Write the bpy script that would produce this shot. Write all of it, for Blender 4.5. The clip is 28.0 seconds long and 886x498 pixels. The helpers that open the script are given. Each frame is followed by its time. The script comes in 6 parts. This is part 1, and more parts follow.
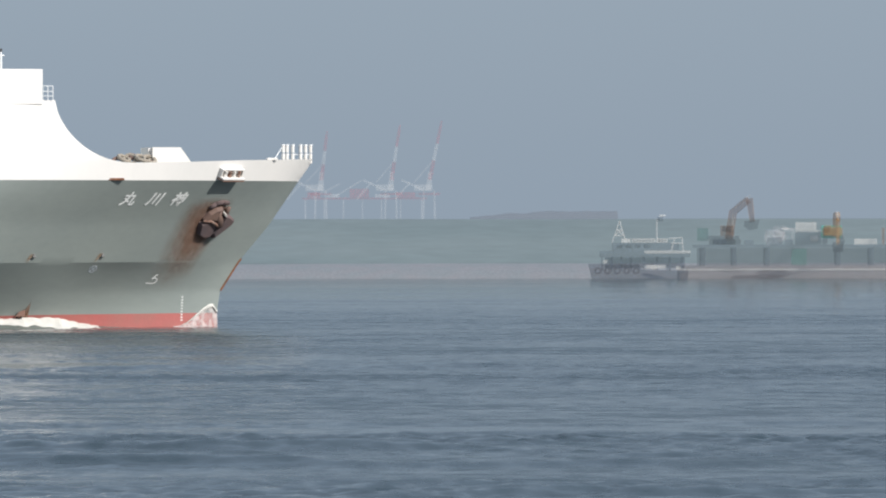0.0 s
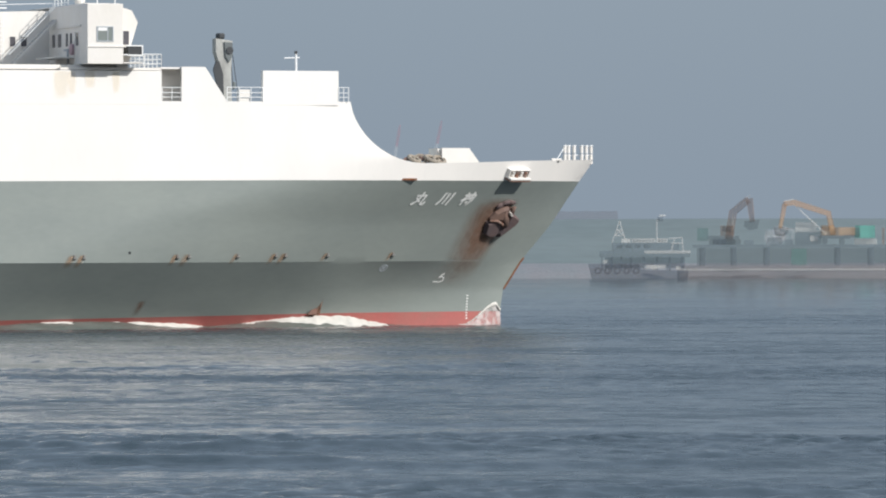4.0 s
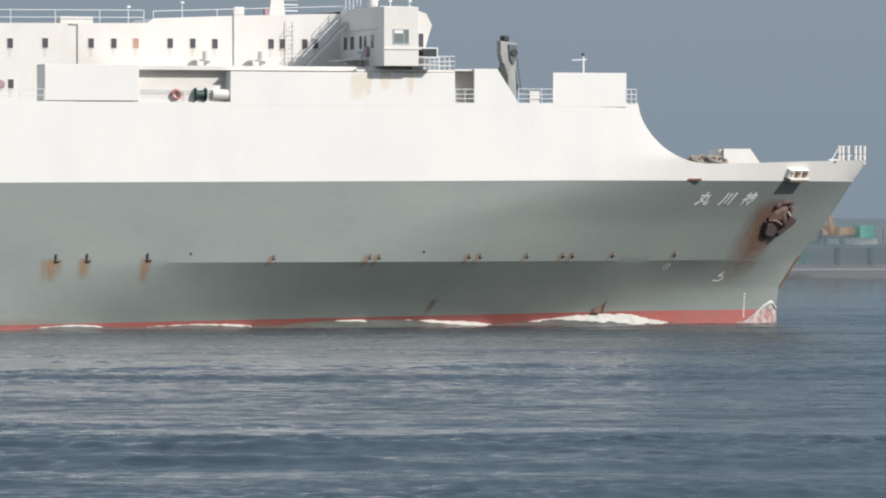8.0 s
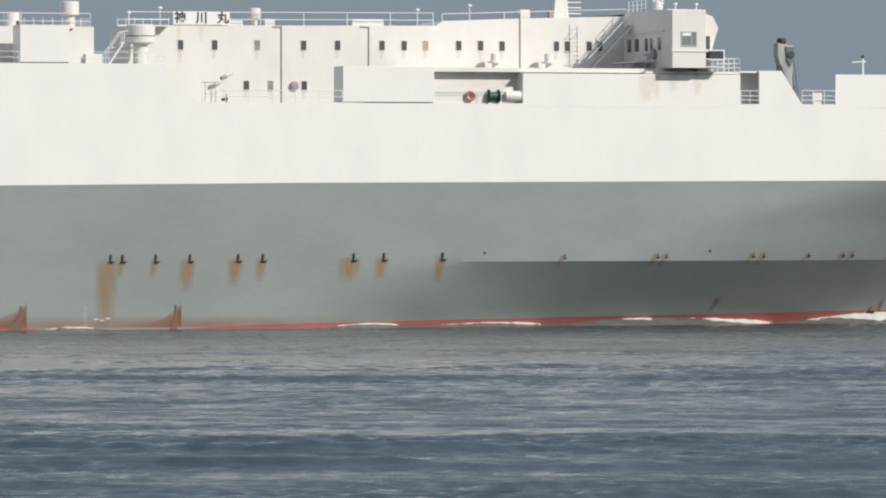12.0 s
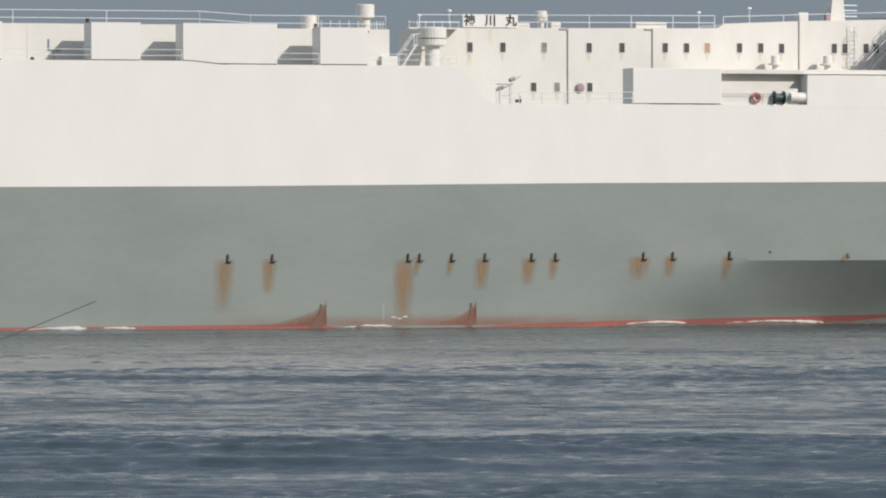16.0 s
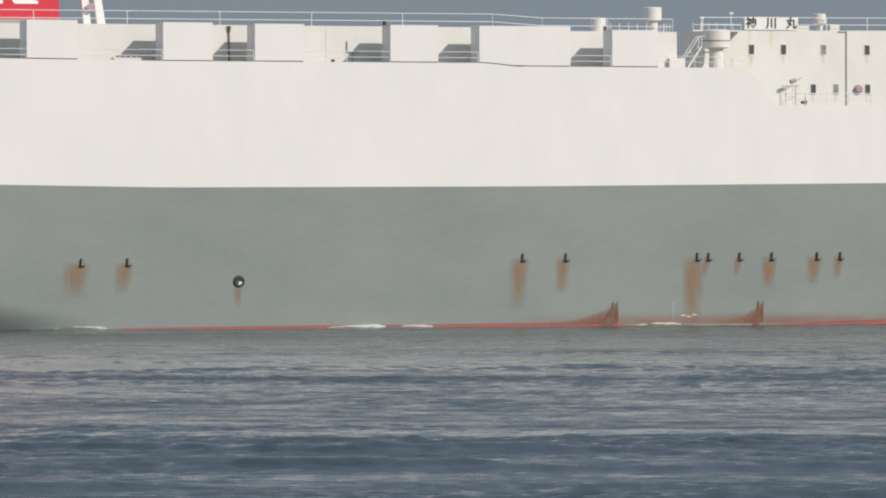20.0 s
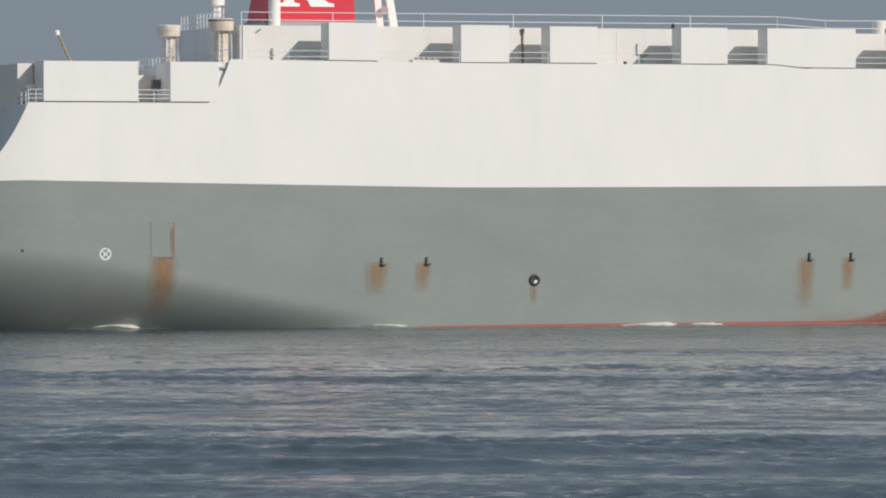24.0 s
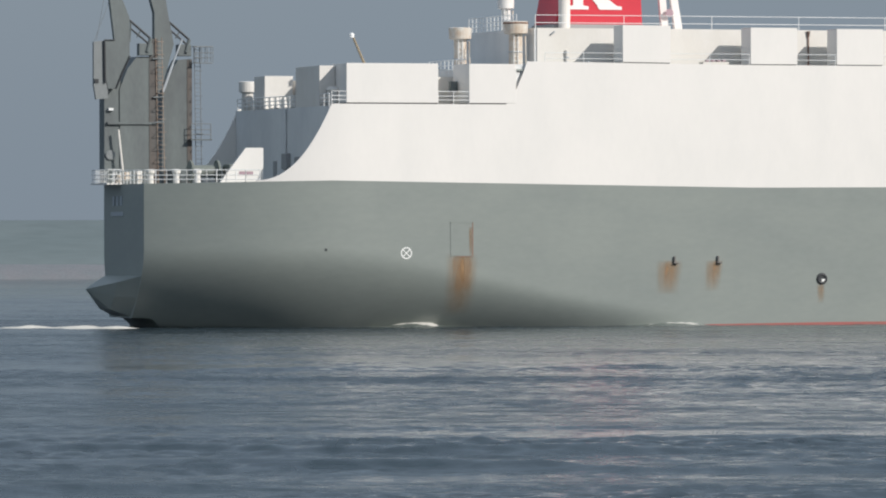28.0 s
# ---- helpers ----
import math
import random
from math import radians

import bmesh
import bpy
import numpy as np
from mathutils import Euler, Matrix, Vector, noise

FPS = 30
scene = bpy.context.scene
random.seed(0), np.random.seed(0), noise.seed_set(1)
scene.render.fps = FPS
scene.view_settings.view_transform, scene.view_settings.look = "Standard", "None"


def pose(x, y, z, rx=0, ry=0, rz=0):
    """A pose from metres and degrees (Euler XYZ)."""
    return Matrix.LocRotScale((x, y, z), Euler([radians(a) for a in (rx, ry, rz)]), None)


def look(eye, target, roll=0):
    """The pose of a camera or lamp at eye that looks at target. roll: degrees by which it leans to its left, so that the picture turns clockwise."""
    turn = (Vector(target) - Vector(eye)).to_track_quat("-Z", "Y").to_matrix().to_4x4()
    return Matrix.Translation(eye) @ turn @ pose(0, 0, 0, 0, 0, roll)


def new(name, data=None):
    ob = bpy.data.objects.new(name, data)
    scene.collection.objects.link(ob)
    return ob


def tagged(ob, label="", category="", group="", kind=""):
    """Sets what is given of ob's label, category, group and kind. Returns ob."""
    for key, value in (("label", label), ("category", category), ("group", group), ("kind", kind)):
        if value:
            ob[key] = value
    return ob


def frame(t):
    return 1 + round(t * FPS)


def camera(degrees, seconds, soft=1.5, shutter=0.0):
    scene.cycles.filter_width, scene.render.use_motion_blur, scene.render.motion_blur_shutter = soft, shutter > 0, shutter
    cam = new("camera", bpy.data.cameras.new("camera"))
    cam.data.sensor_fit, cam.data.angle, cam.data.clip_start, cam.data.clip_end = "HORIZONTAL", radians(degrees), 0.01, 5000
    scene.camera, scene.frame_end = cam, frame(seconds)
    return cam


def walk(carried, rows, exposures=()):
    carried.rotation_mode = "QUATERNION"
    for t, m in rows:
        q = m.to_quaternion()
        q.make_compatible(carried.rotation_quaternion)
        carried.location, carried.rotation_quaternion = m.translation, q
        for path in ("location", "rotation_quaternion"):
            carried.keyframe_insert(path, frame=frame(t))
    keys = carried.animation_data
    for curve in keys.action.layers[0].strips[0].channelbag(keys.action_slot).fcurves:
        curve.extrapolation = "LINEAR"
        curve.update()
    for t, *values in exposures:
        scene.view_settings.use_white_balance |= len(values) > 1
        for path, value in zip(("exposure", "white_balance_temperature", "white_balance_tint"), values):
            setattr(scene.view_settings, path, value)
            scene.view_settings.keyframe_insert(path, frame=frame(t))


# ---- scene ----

# ---------------------------------------------------------------- camera
SECONDS = 28.0
cam = camera(7.956, SECONDS, soft=2.0)
EYE = (0.0, 0.0, 8.2)
AIM = look(EYE, (0.0, 1000.0, EYE[2] - 3.548), -0.10)
walk(cam, [(0.0, AIM), (SECONDS, AIM)], [(0.0, 0.22, 6210, 10), (2.5, 0.17, 6210, 10), (5.0, 0.03, 6230, 10), (8.0, -0.08, 6240, 10), (11.0, -0.18, 6300, 10), (14.0, -0.25, 6400, 10), (17.0, -0.33, 6430, 10), (21.0, -0.33, 6430, 10), (25.0, -0.32, 6380, 10), (27.0, -0.28, 6350, 10), (28.0, -0.19, 6330, 10)])

# ship's line: heading, half beam, place of the starboard side, speed
HEAD, HB, SIDE_Y = 19.15, 13.05, 524.4
SPEED, GAIN = 6.349, 0.001
WATER_Z = -0.12


def ship_pose(t):
    run = SPEED * (t + 0.5 * GAIN * (t - 14) ** 2 - 14)
    c, s = math.cos(radians(HEAD)), math.sin(radians(HEAD))
    return pose(-s * HB + c * run, SIDE_Y + c * HB + s * run, 0, 0, 0, HEAD)


# ---------------------------------------------------------------- world, sun
SUN_EL, SUN_AZ = 32.0, 124.0
world = bpy.data.worlds.new("sky")
scene.world = world
world.use_nodes = True
nt = world.node_tree
bg = nt.nodes["Background"]
sky = nt.nodes.new("ShaderNodeTexSky")
sky.sky_type, sky.sun_disc = "NISHITA", False
sky.sun_elevation, sky.sun_rotation = radians(SUN_EL), radians(SUN_AZ)
sky.air_density, sky.dust_density, sky.ozone_density = 1.0, 3.0, 2.0
hazy = nt.nodes.new("ShaderNodeMix")
hazy.data_type = "RGBA"
hazy.inputs[0].default_value = 0.8
nt.links.new(sky.outputs[0], hazy.inputs[6])
hazy.inputs[7].default_value = (2.98, 3.58, 4.22, 1)
# the haze is thinnest to the eye along the water and brighter overhead
way = nt.nodes.new("ShaderNodeTexCoord")
split = nt.nodes.new("ShaderNodeSeparateXYZ")
rise = nt.nodes.new("ShaderNodeMapRange")
rise.interpolation_type = "SMOOTHSTEP"
rise.inputs[1].default_value, rise.inputs[2].default_value = 0.1, 0.85
rise.inputs[3].default_value, rise.inputs[4].default_value = 1.0, 1.9
glow = nt.nodes.new("ShaderNodeVectorMath")
glow.operation = "SCALE"
nt.links.new(way.outputs["Generated"], split.inputs[0])
nt.links.new(split.outputs[2], rise.inputs[0])
nt.links.new(hazy.outputs[2], glow.inputs[0])
nt.links.new(rise.outputs[0], glow.inputs["Scale"])
nt.links.new(glow.outputs[0], bg.inputs[0])
bg.inputs[1].default_value = 0.1
sun = new("sun", bpy.data.lights.new("sun", "SUN"))
sun.data.energy, sun.data.angle, sun.data.color = 4.5, radians(0.6), (1.0, 0.945, 0.86)
to_sun = Vector((math.sin(radians(SUN_AZ)) * math.cos(radians(SUN_EL)), math.cos(radians(SUN_AZ)) * math.cos(radians(SUN_EL)), math.sin(radians(SUN_EL))))
sun.matrix_basis = look(to_sun * 300, (0, 0, 0))
scene.view_settings.exposure = 0.0


# ---------------------------------------------------------------- materials
def mat(name, color, rough=0.6, metal=0.0, vary=0.12, scale=1.0, stretch=(1, 1, 1), bump=0.0, second=None, amount=0.5, spec=0.5):
    """Painted or natural surface: base colour, a second colour in patches, grain at two scales, relief."""
    m = bpy.data.materials.new(name)
    m.use_nodes = True
    n, l = m.node_tree.nodes, m.node_tree.links
    b = n["Principled BSDF"]
    co = n.new("ShaderNodeTexCoord")
    mp = n.new("ShaderNodeMapping")
    mp.inputs["Scale"].default_value = stretch
    l.new(co.outputs["Object"], mp.inputs[0])
    big, fine = n.new("ShaderNodeTexNoise"), n.new("ShaderNodeTexNoise")
    for node, k, d in ((big, scale, 4), (fine, scale * 9, 3)):
        node.inputs["Scale"].default_value, node.inputs["Detail"].default_value = k, d
        l.new(mp.outputs[0], node.inputs["Vector"])
    ramp = n.new("ShaderNodeMapRange")
    ramp.inputs[1].default_value, ramp.inputs[2].default_value = 0.35, 0.7
    ramp.inputs[3].default_value, ramp.inputs[4].default_value = 0.0, amount
    l.new(big.outputs[0], ramp.inputs[0])
    mix = n.new("ShaderNodeMix")
    mix.data_type = "RGBA"
    mix.inputs[6].default_value = (*color, 1)
    mix.inputs[7].default_value = (*(second or [c * (1 - vary) for c in color]), 1)
    l.new(ramp.outputs[0], mix.inputs[0])
    hsv = n.new("ShaderNodeHueSaturation")
    val = n.new("ShaderNodeMapRange")
    val.inputs[3].default_value, val.inputs[4].default_value = 1 - vary, 1 + vary
    l.new(fine.outputs[0], val.inputs[0])
    l.new(val.outputs[0], hsv.inputs["Value"])
    l.new(mix.outputs[2], hsv.inputs["Color"])
    l.new(hsv.outputs[0], b.inputs["Base Color"])
    b.inputs["Roughness"].default_value, b.inputs["Metallic"].default_value = rough, metal
    b.inputs["Specular IOR Level"].default_value = spec
    if bump:
        bp = n.new("ShaderNodeBump")
        bp.inputs["Strength"].default_value, bp.inputs["Distance"].default_value = 0.6, bump
        l.new(fine.outputs[0], bp.inputs["Height"])
        l.new(bp.outputs[0], b.inputs["Normal"])
    return m


def fading(name, color, reach, grain=(2.2, 2.2, 0.35), most=0.8):
    """Stain that thins out towards its edges and foot; lies on the plate as a film."""
    m = bpy.data.materials.new(name)
    m.use_nodes = True
    n, l = m.node_tree.nodes, m.node_tree.links
    b, out = n["Principled BSDF"], n["Material Output"]
    b.inputs["Roughness"].default_value = 0.9
    uv = n.new("ShaderNodeUVMap")
    sep = n.new("ShaderNodeSeparateXYZ")
    l.new(uv.outputs[0], sep.inputs[0])
    co = n.new("ShaderNodeTexCoord")
    mp = n.new("ShaderNodeMapping")
    mp.inputs["Scale"].default_value = grain
    l.new(co.outputs["Object"], mp.inputs[0])
    noise_node = n.new("ShaderNodeTexNoise")
    noise_node.inputs["Scale"].default_value, noise_node.inputs["Detail"].default_value = 1.2, 5
    l.new(mp.outputs[0], noise_node.inputs["Vector"])

    def math_node(op, a, c):
        k = n.new("ShaderNodeMath")
        k.operation = op
        k.use_clamp = False
        for i, v in enumerate((a, c)):
            if isinstance(v, (int, float)):
                k.inputs[i].default_value = v
            else:
                l.new(v, k.inputs[i])
        return k.outputs[0]

    side = math_node("SUBTRACT", 1.0, math_node("POWER", math_node("ABSOLUTE", math_node("SUBTRACT", math_node("MULTIPLY", sep.outputs[0], 2.0), 1.0), 0), 1.2))
    foot = math_node("MULTIPLY", math_node("POWER", sep.outputs[1], reach), math_node("SUBTRACT", 1.0, math_node("POWER", sep.outputs[1], 7.0)))
    k = math_node("MINIMUM", math_node("MULTIPLY", math_node("MULTIPLY", side, foot), math_node("ADD", math_node("MULTIPLY", noise_node.outputs[0], 1.5), 0.15)), most)
    tone = n.new("ShaderNodeMix")
    tone.data_type = "RGBA"
    tone.inputs[6].default_value, tone.inputs[7].default_value = (*[min(1, c * 1.35) for c in color], 1), (*color, 1)
    l.new(k, tone.inputs[0])
    l.new(tone.outputs[2], b.inputs["Base Color"])
    clear, mix = n.new("ShaderNodeBsdfTransparent"), n.new("ShaderNodeMixShader")
    l.new(k, mix.inputs[0])
    l.new(clear.outputs[0], mix.inputs[1])
    l.new(b.outputs[0], mix.inputs[2])
    l.new(mix.outputs[0], out.inputs[0])
    return m


def hazed(m, share):
    """Haze put into a far material: only this share of the surface shows, the rest is see-through to the air behind."""
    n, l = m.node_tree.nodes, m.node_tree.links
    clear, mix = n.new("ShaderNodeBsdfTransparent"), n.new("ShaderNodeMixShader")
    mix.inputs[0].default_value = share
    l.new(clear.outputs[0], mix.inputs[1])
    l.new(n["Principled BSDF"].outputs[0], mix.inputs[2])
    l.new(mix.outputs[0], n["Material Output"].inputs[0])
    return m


def water_mat():
    m = bpy.data.materials.new("sea_water")
    m.use_nodes = True
    n, l = m.node_tree.nodes, m.node_tree.links
    b = n["Principled BSDF"]
    b.inputs["Base Color"].default_value = (0.023, 0.037, 0.047, 1)
    b.inputs["Roughness"].default_value, b.inputs["IOR"].default_value = 0.1, 1.33
    co = n.new("ShaderNodeTexCoord")

    def field(scale, stretch, detail):
        mp, nz = n.new("ShaderNodeMapping"), n.new("ShaderNodeTexNoise")
        mp.inputs["Scale"].default_value = stretch
        nz.inputs["Scale"].default_value, nz.inputs["Detail"].default_value = scale, detail
        l.new(co.outputs["Object"], mp.inputs[0])
        l.new(mp.outputs[0], nz.inputs["Vector"])
        return nz.outputs[0]

    # gusts and slicks: the unresolved ripples make bands of rougher and smoother water
    total = None
    for scale, stretch, detail, weight in ((0.022, (0.3, 1, 1), 3, 0.6), (0.09, (0.7, 1, 1), 3, 0.6), (0.35, (0.9, 0.8, 1), 4, 0.7), (1.0, (1, 0.6, 1), 3, 0.6)):
        k = n.new("ShaderNodeMath")
        k.operation = "MULTIPLY_ADD"
        k.inputs[1].default_value = weight
        k.inputs[2].default_value = -0.5 * weight
        l.new(field(scale, stretch, detail), k.inputs[0])
        if total:
            add = n.new("ShaderNodeMath")
            l.new(total, add.inputs[0])
            l.new(k.outputs[0], add.inputs[1])
            total = add.outputs[0]
        else:
            total = k.outputs[0]
    rough = n.new("ShaderNodeMapRange")
    rough.interpolation_type = "SMOOTHSTEP"
    rough.inputs[1].default_value, rough.inputs[2].default_value = -0.24, 0.40
    rough.inputs[3].default_value, rough.inputs[4].default_value = 0.125, 0.43
    l.new(total, rough.inputs[0])
    # the lee of the far dike is smooth
    sep, lee, calmed = n.new("ShaderNodeSeparateXYZ"), n.new("ShaderNodeMapRange"), n.new("ShaderNodeMath")
    lee.inputs[1].default_value, lee.inputs[2].default_value, lee.inputs[3].default_value, lee.inputs[4].default_value = 560, 800, 1.0, 0.35
    calmed.operation = "MULTIPLY"
    l.new(co.outputs["Object"], sep.inputs[0])
    l.new(sep.outputs[1], lee.inputs[0])
    l.new(rough.outputs[0], calmed.inputs[0])
    l.new(lee.outputs[0], calmed.inputs[1])
    l.new(calmed.outputs[0], b.inputs["Roughness"])
    last = None
    for scale, stretch, dist in ((1.3, (0.9, 0.8, 1), 0.03), (3.2, (1, 0.8, 1), 0.018)):
        bp = n.new("ShaderNodeBump")
        bp.inputs["Distance"].default_value = dist
        l.new(field(scale, stretch, 3), bp.inputs["Height"])
        if last:
            l.new(last.outputs[0], bp.inputs["Normal"])
        last = bp
    l.new(last.outputs[0], b.inputs["Normal"])
    return m


GREY = mat("hull_grey_paint", (0.24, 0.264, 0.246), 0.45, vary=0.07, scale=0.12, stretch=(1, 1, 2.2), second=(0.20, 0.225, 0.215), amount=0.7)
WHITE = mat("white_ship_paint", (0.775, 0.745, 0.71), 0.45, vary=0.02, scale=0.3, stretch=(1, 1, 0.4), second=(0.71, 0.69, 0.66), amount=0.6)
WHITE2 = mat("weathered_white_paint", (0.705, 0.675, 0.635), 0.5, vary=0.04, scale=0.6, stretch=(1, 1, 0.5), second=(0.62, 0.58, 0.52), amount=0.5)
RED = mat("antifouling_red", (0.34, 0.092, 0.082), 0.6, vary=0.15, scale=0.5, second=(0.27, 0.11, 0.09), amount=0.7)
RUST = mat("rusted_steel", (0.20, 0.075, 0.03), 0.85, vary=0.35, scale=2.0, second=(0.10, 0.045, 0.03), amount=0.8, bump=0.02)
DARK = mat("dark_steel", (0.035, 0.038, 0.042), 0.6, vary=0.2, scale=2.0)
GLASS = mat("window_glass", (0.085, 0.08, 0.09), 0.08, vary=0.05, spec=0.8)
# greenish daylight behind the wing window is put into the glass colour
PALEGLASS = mat("daylit_window_glass", (0.2, 0.225, 0.215), 0.08, vary=0.15, scale=1.5, spec=0.8)
CURTAIN = mat("curtained_window", (0.45, 0.27, 0.2), 0.4, vary=0.1, scale=3)
# white paint with the shade of the after faces put in as grey
BULK = mat("shade_greyed_white_paint", (0.70, 0.70, 0.69), 0.6, vary=0.06, scale=0.4, stretch=(1, 1, 0.4), second=(0.52, 0.53, 0.54), amount=0.5)
DECK = mat("green_grey_deck", (0.30, 0.33, 0.31), 0.8, vary=0.15, scale=0.4)
CRANE = mat("crane_grey_paint", (0.135, 0.155, 0.155), 0.55, vary=0.16, scale=0.5, stretch=(1, 1, 0.4), second=(0.095, 0.105, 0.11), amount=0.8)
RAIL = mat("white_rail_paint", (0.78, 0.78, 0.77), 0.5, vary=0.05)
FUNNEL = mat("funnel_red_paint", (0.55, 0.03, 0.05), 0.4, vary=0.06, scale=0.4)
ORANGE = mat("orange_red_plastic", (0.44, 0.17, 0.14), 0.5, vary=0.1)
GREEN = mat("green_machine_paint", (0.032, 0.07, 0.058), 0.5, vary=0.2, scale=3)
MARK = mat("white_marking_paint", (0.75, 0.75, 0.73), 0.5, vary=0.08, scale=2)
INK = mat("black_lettering", (0.03, 0.03, 0.03), 0.5, vary=0.1)
STREAK = fading("rust_streak_film", (0.29, 0.18, 0.095), 0.7, most=0.75)
STREAK_THIN = fading("thin_rust_film", (0.27, 0.165, 0.09), 0.8, most=0.5)
FINFILM = fading("fin_rust_film", (0.25, 0.13, 0.08), 0.5, (1.2, 1.2, 0.8), 0.62)
STREAK_SOFT = fading("soft_rust_film", (0.185, 0.105, 0.07), 1.0, most=0.72)
BAND = fading("waterline_rust_film", (0.30, 0.13, 0.08), 1.6, (0.35, 0.35, 1.0), 0.7)
WATER = water_mat()
FOAM = mat("sea_foam", (0.60, 0.58, 0.54), 0.95, vary=0.16, scale=1.5, second=(0.42, 0.42, 0.39), amount=0.6, bump=0.08)
# far paints carry the haze themselves: each is left partly see-through
FARSHADE = hazed(mat("dull_slate_paint", (0.06, 0.075, 0.09), 0.8, vary=0.12, scale=0.6), 0.2)
# grass and stone have the haze in their base colours: bluer, greyer, low contrast
GRASS = mat("hazed_dike_grass", (0.113, 0.142, 0.147), 0.9, vary=0.16, scale=0.05, stretch=(0.5, 1, 3), second=(0.138, 0.165, 0.168), amount=0.8)
STONE = mat("hazed_revetment_stone", (0.168, 0.168, 0.178), 0.9, vary=0.35, scale=0.3, second=(0.15, 0.165, 0.175), amount=0.9)
CONCRETE = hazed(mat("weathered_concrete", (0.26, 0.225, 0.215), 0.85, vary=0.2, scale=0.4, stretch=(0.4, 1, 1.5), second=(0.17, 0.16, 0.165), amount=0.8), 0.28)
STEELBLUE = hazed(mat("blue_grey_steel", (0.13, 0.165, 0.20), 0.6, vary=0.2, scale=0.5), 0.22)
DARKBLUE = hazed(mat("dark_blue_hull_paint", (0.055, 0.085, 0.125), 0.6, vary=0.2, scale=0.5), 0.26)
YELLOW = hazed(mat("excavator_yellow", (0.44, 0.27, 0.13), 0.6, vary=0.1, scale=0.8, second=(0.34, 0.20, 0.11), amount=0.6), 0.34)
OLDORANGE = hazed(mat("worn_orange_paint", (0.28, 0.165, 0.105), 0.7, vary=0.2, scale=0.8, second=(0.13, 0.10, 0.09), amount=0.8), 0.27)
TEAL = hazed(mat("teal_panel_paint", (0.085, 0.40, 0.315), 0.5, vary=0.06), 0.36)
TEAL_DULL = hazed(mat("dull_teal_paint", (0.08, 0.25, 0.20), 0.6, vary=0.08), 0.2)
FARPALE = hazed(mat("crane_white_paint", (0.68, 0.67, 0.66), 0.8, vary=0.05), 0.095)
FARWHITE = hazed(mat("site_white_paint", (0.66, 0.65, 0.62), 0.7, vary=0.08, scale=0.8), 0.3)
FARRED = hazed(mat("crane_red_paint", (0.46, 0.10, 0.12), 0.8, vary=0.05), 0.10)
ANCHOR = mat("dark_rusted_iron", (0.115, 0.078, 0.074), 0.85, vary=0.3, scale=1.5, second=(0.075, 0.06, 0.066), amount=0.8, bump=0.03)
ANCHOR2 = mat("brown_rusted_iron", (0.175, 0.108, 0.082), 0.85, vary=0.35, scale=1.8, second=(0.125, 0.085, 0.075), amount=0.8, bump=0.03)
ANCHOR3 = mat("thin_rusted_edge", (0.24, 0.12, 0.08), 0.85, vary=0.35, scale=2.5, second=(0.22, 0.2, 0.18), amount=0.7)
FLAP0 = mat("lamp_grey_paint", (0.3, 0.3, 0.3), 0.5, vary=0.1)
PIPEGREY = mat("grimy_white_pipe_paint", (0.50, 0.475, 0.45), 0.6, vary=0.15, scale=1.5, second=(0.40, 0.33, 0.27), amount=0.5)
FADEDRED = mat("sun_faded_red_paint", (0.36, 0.25, 0.28), 0.7, vary=0.06)
PALE = mat("pale_grey_paint", (0.40, 0.43, 0.46), 0.7, vary=0.06)
BROWN = hazed(mat("brown_spoil", (0.12, 0.09, 0.085), 0.9, vary=0.2, scale=0.05, second=(0.16, 0.12, 0.11), amount=0.7), 0.15)


# ---------------------------------------------------------------- mesh helpers
def finish(name, bm, material, parent=None, smooth=False):
    me = bpy.data.meshes.new(name)
    bmesh.ops.recalc_face_normals(bm, faces=bm.faces[:])
    bm.to_mesh(me)
    bm.free()
    me.materials.append(material)
    if smooth:
        me.shade_smooth()
    ob = new(name, me)
    ob.parent = parent
    return ob


def part(name, bm, material, parent, label="", smooth=False):
    return tagged(finish(name, bm, material, parent, smooth), label)


def thing(name, m, label, category, group="", kind=""):
    ob = new(name)
    ob.matrix_basis = m
    return tagged(ob, label, category, group, kind)


def box(bm, x0, x1, y0, y1, z0, z1, bevel=0.0):
    vs = [bm.verts.new((x, y, z)) for x in (x0, x1) for y in (y0, y1) for z in (z0, z1)]
    fs = [bm.faces.new([vs[i] for i in f]) for f in ((0, 1, 3, 2), (4, 6, 7, 5), (0, 4, 5, 1), (2, 3, 7, 6), (0, 2, 6, 4), (1, 5, 7, 3))]
    if bevel:
        bmesh.ops.bevel(bm, geom=list({e for f in fs for e in f.edges}), offset=bevel, segments=2, affect="EDGES", profile=0.5)
    return bm


def a_box(*a, bevel=0.0):
    return box(bmesh.new(), *a, bevel=bevel)


def rod(bm, p, q, r0, r1=None, seg=8):
    p, q = Vector(p), Vector(q)
    d = q - p
    m = Matrix.Translation((p + q) / 2) @ d.to_track_quat("Z", "Y").to_matrix().to_4x4()
    bmesh.ops.create_cone(bm, cap_ends=True, segments=seg, radius1=r0, radius2=r0 if r1 is None else r1, depth=d.length, matrix=m)
    return bm


def a_rod(p, q, r0, r1=None, seg=8):
    return rod(bmesh.new(), p, q, r0, r1, seg)


def plate(bm, outline, y0, y1):
    """Outline of (x, z), from y0 to y1."""
    a = [bm.verts.new((x, y0, z)) for x, z in outline]
    b = [bm.verts.new((x, y1, z)) for x, z in outline]
    bm.faces.new(a)
    bm.faces.new(b[::-1])
    for i in range(len(a)):
        j = (i + 1) % len(a)
        bm.faces.new((a[i], b[i], b[j], a[j]))
    return bm


def a_plate(outline, y0, y1):
    return plate(bmesh.new(), outline, y0, y1)


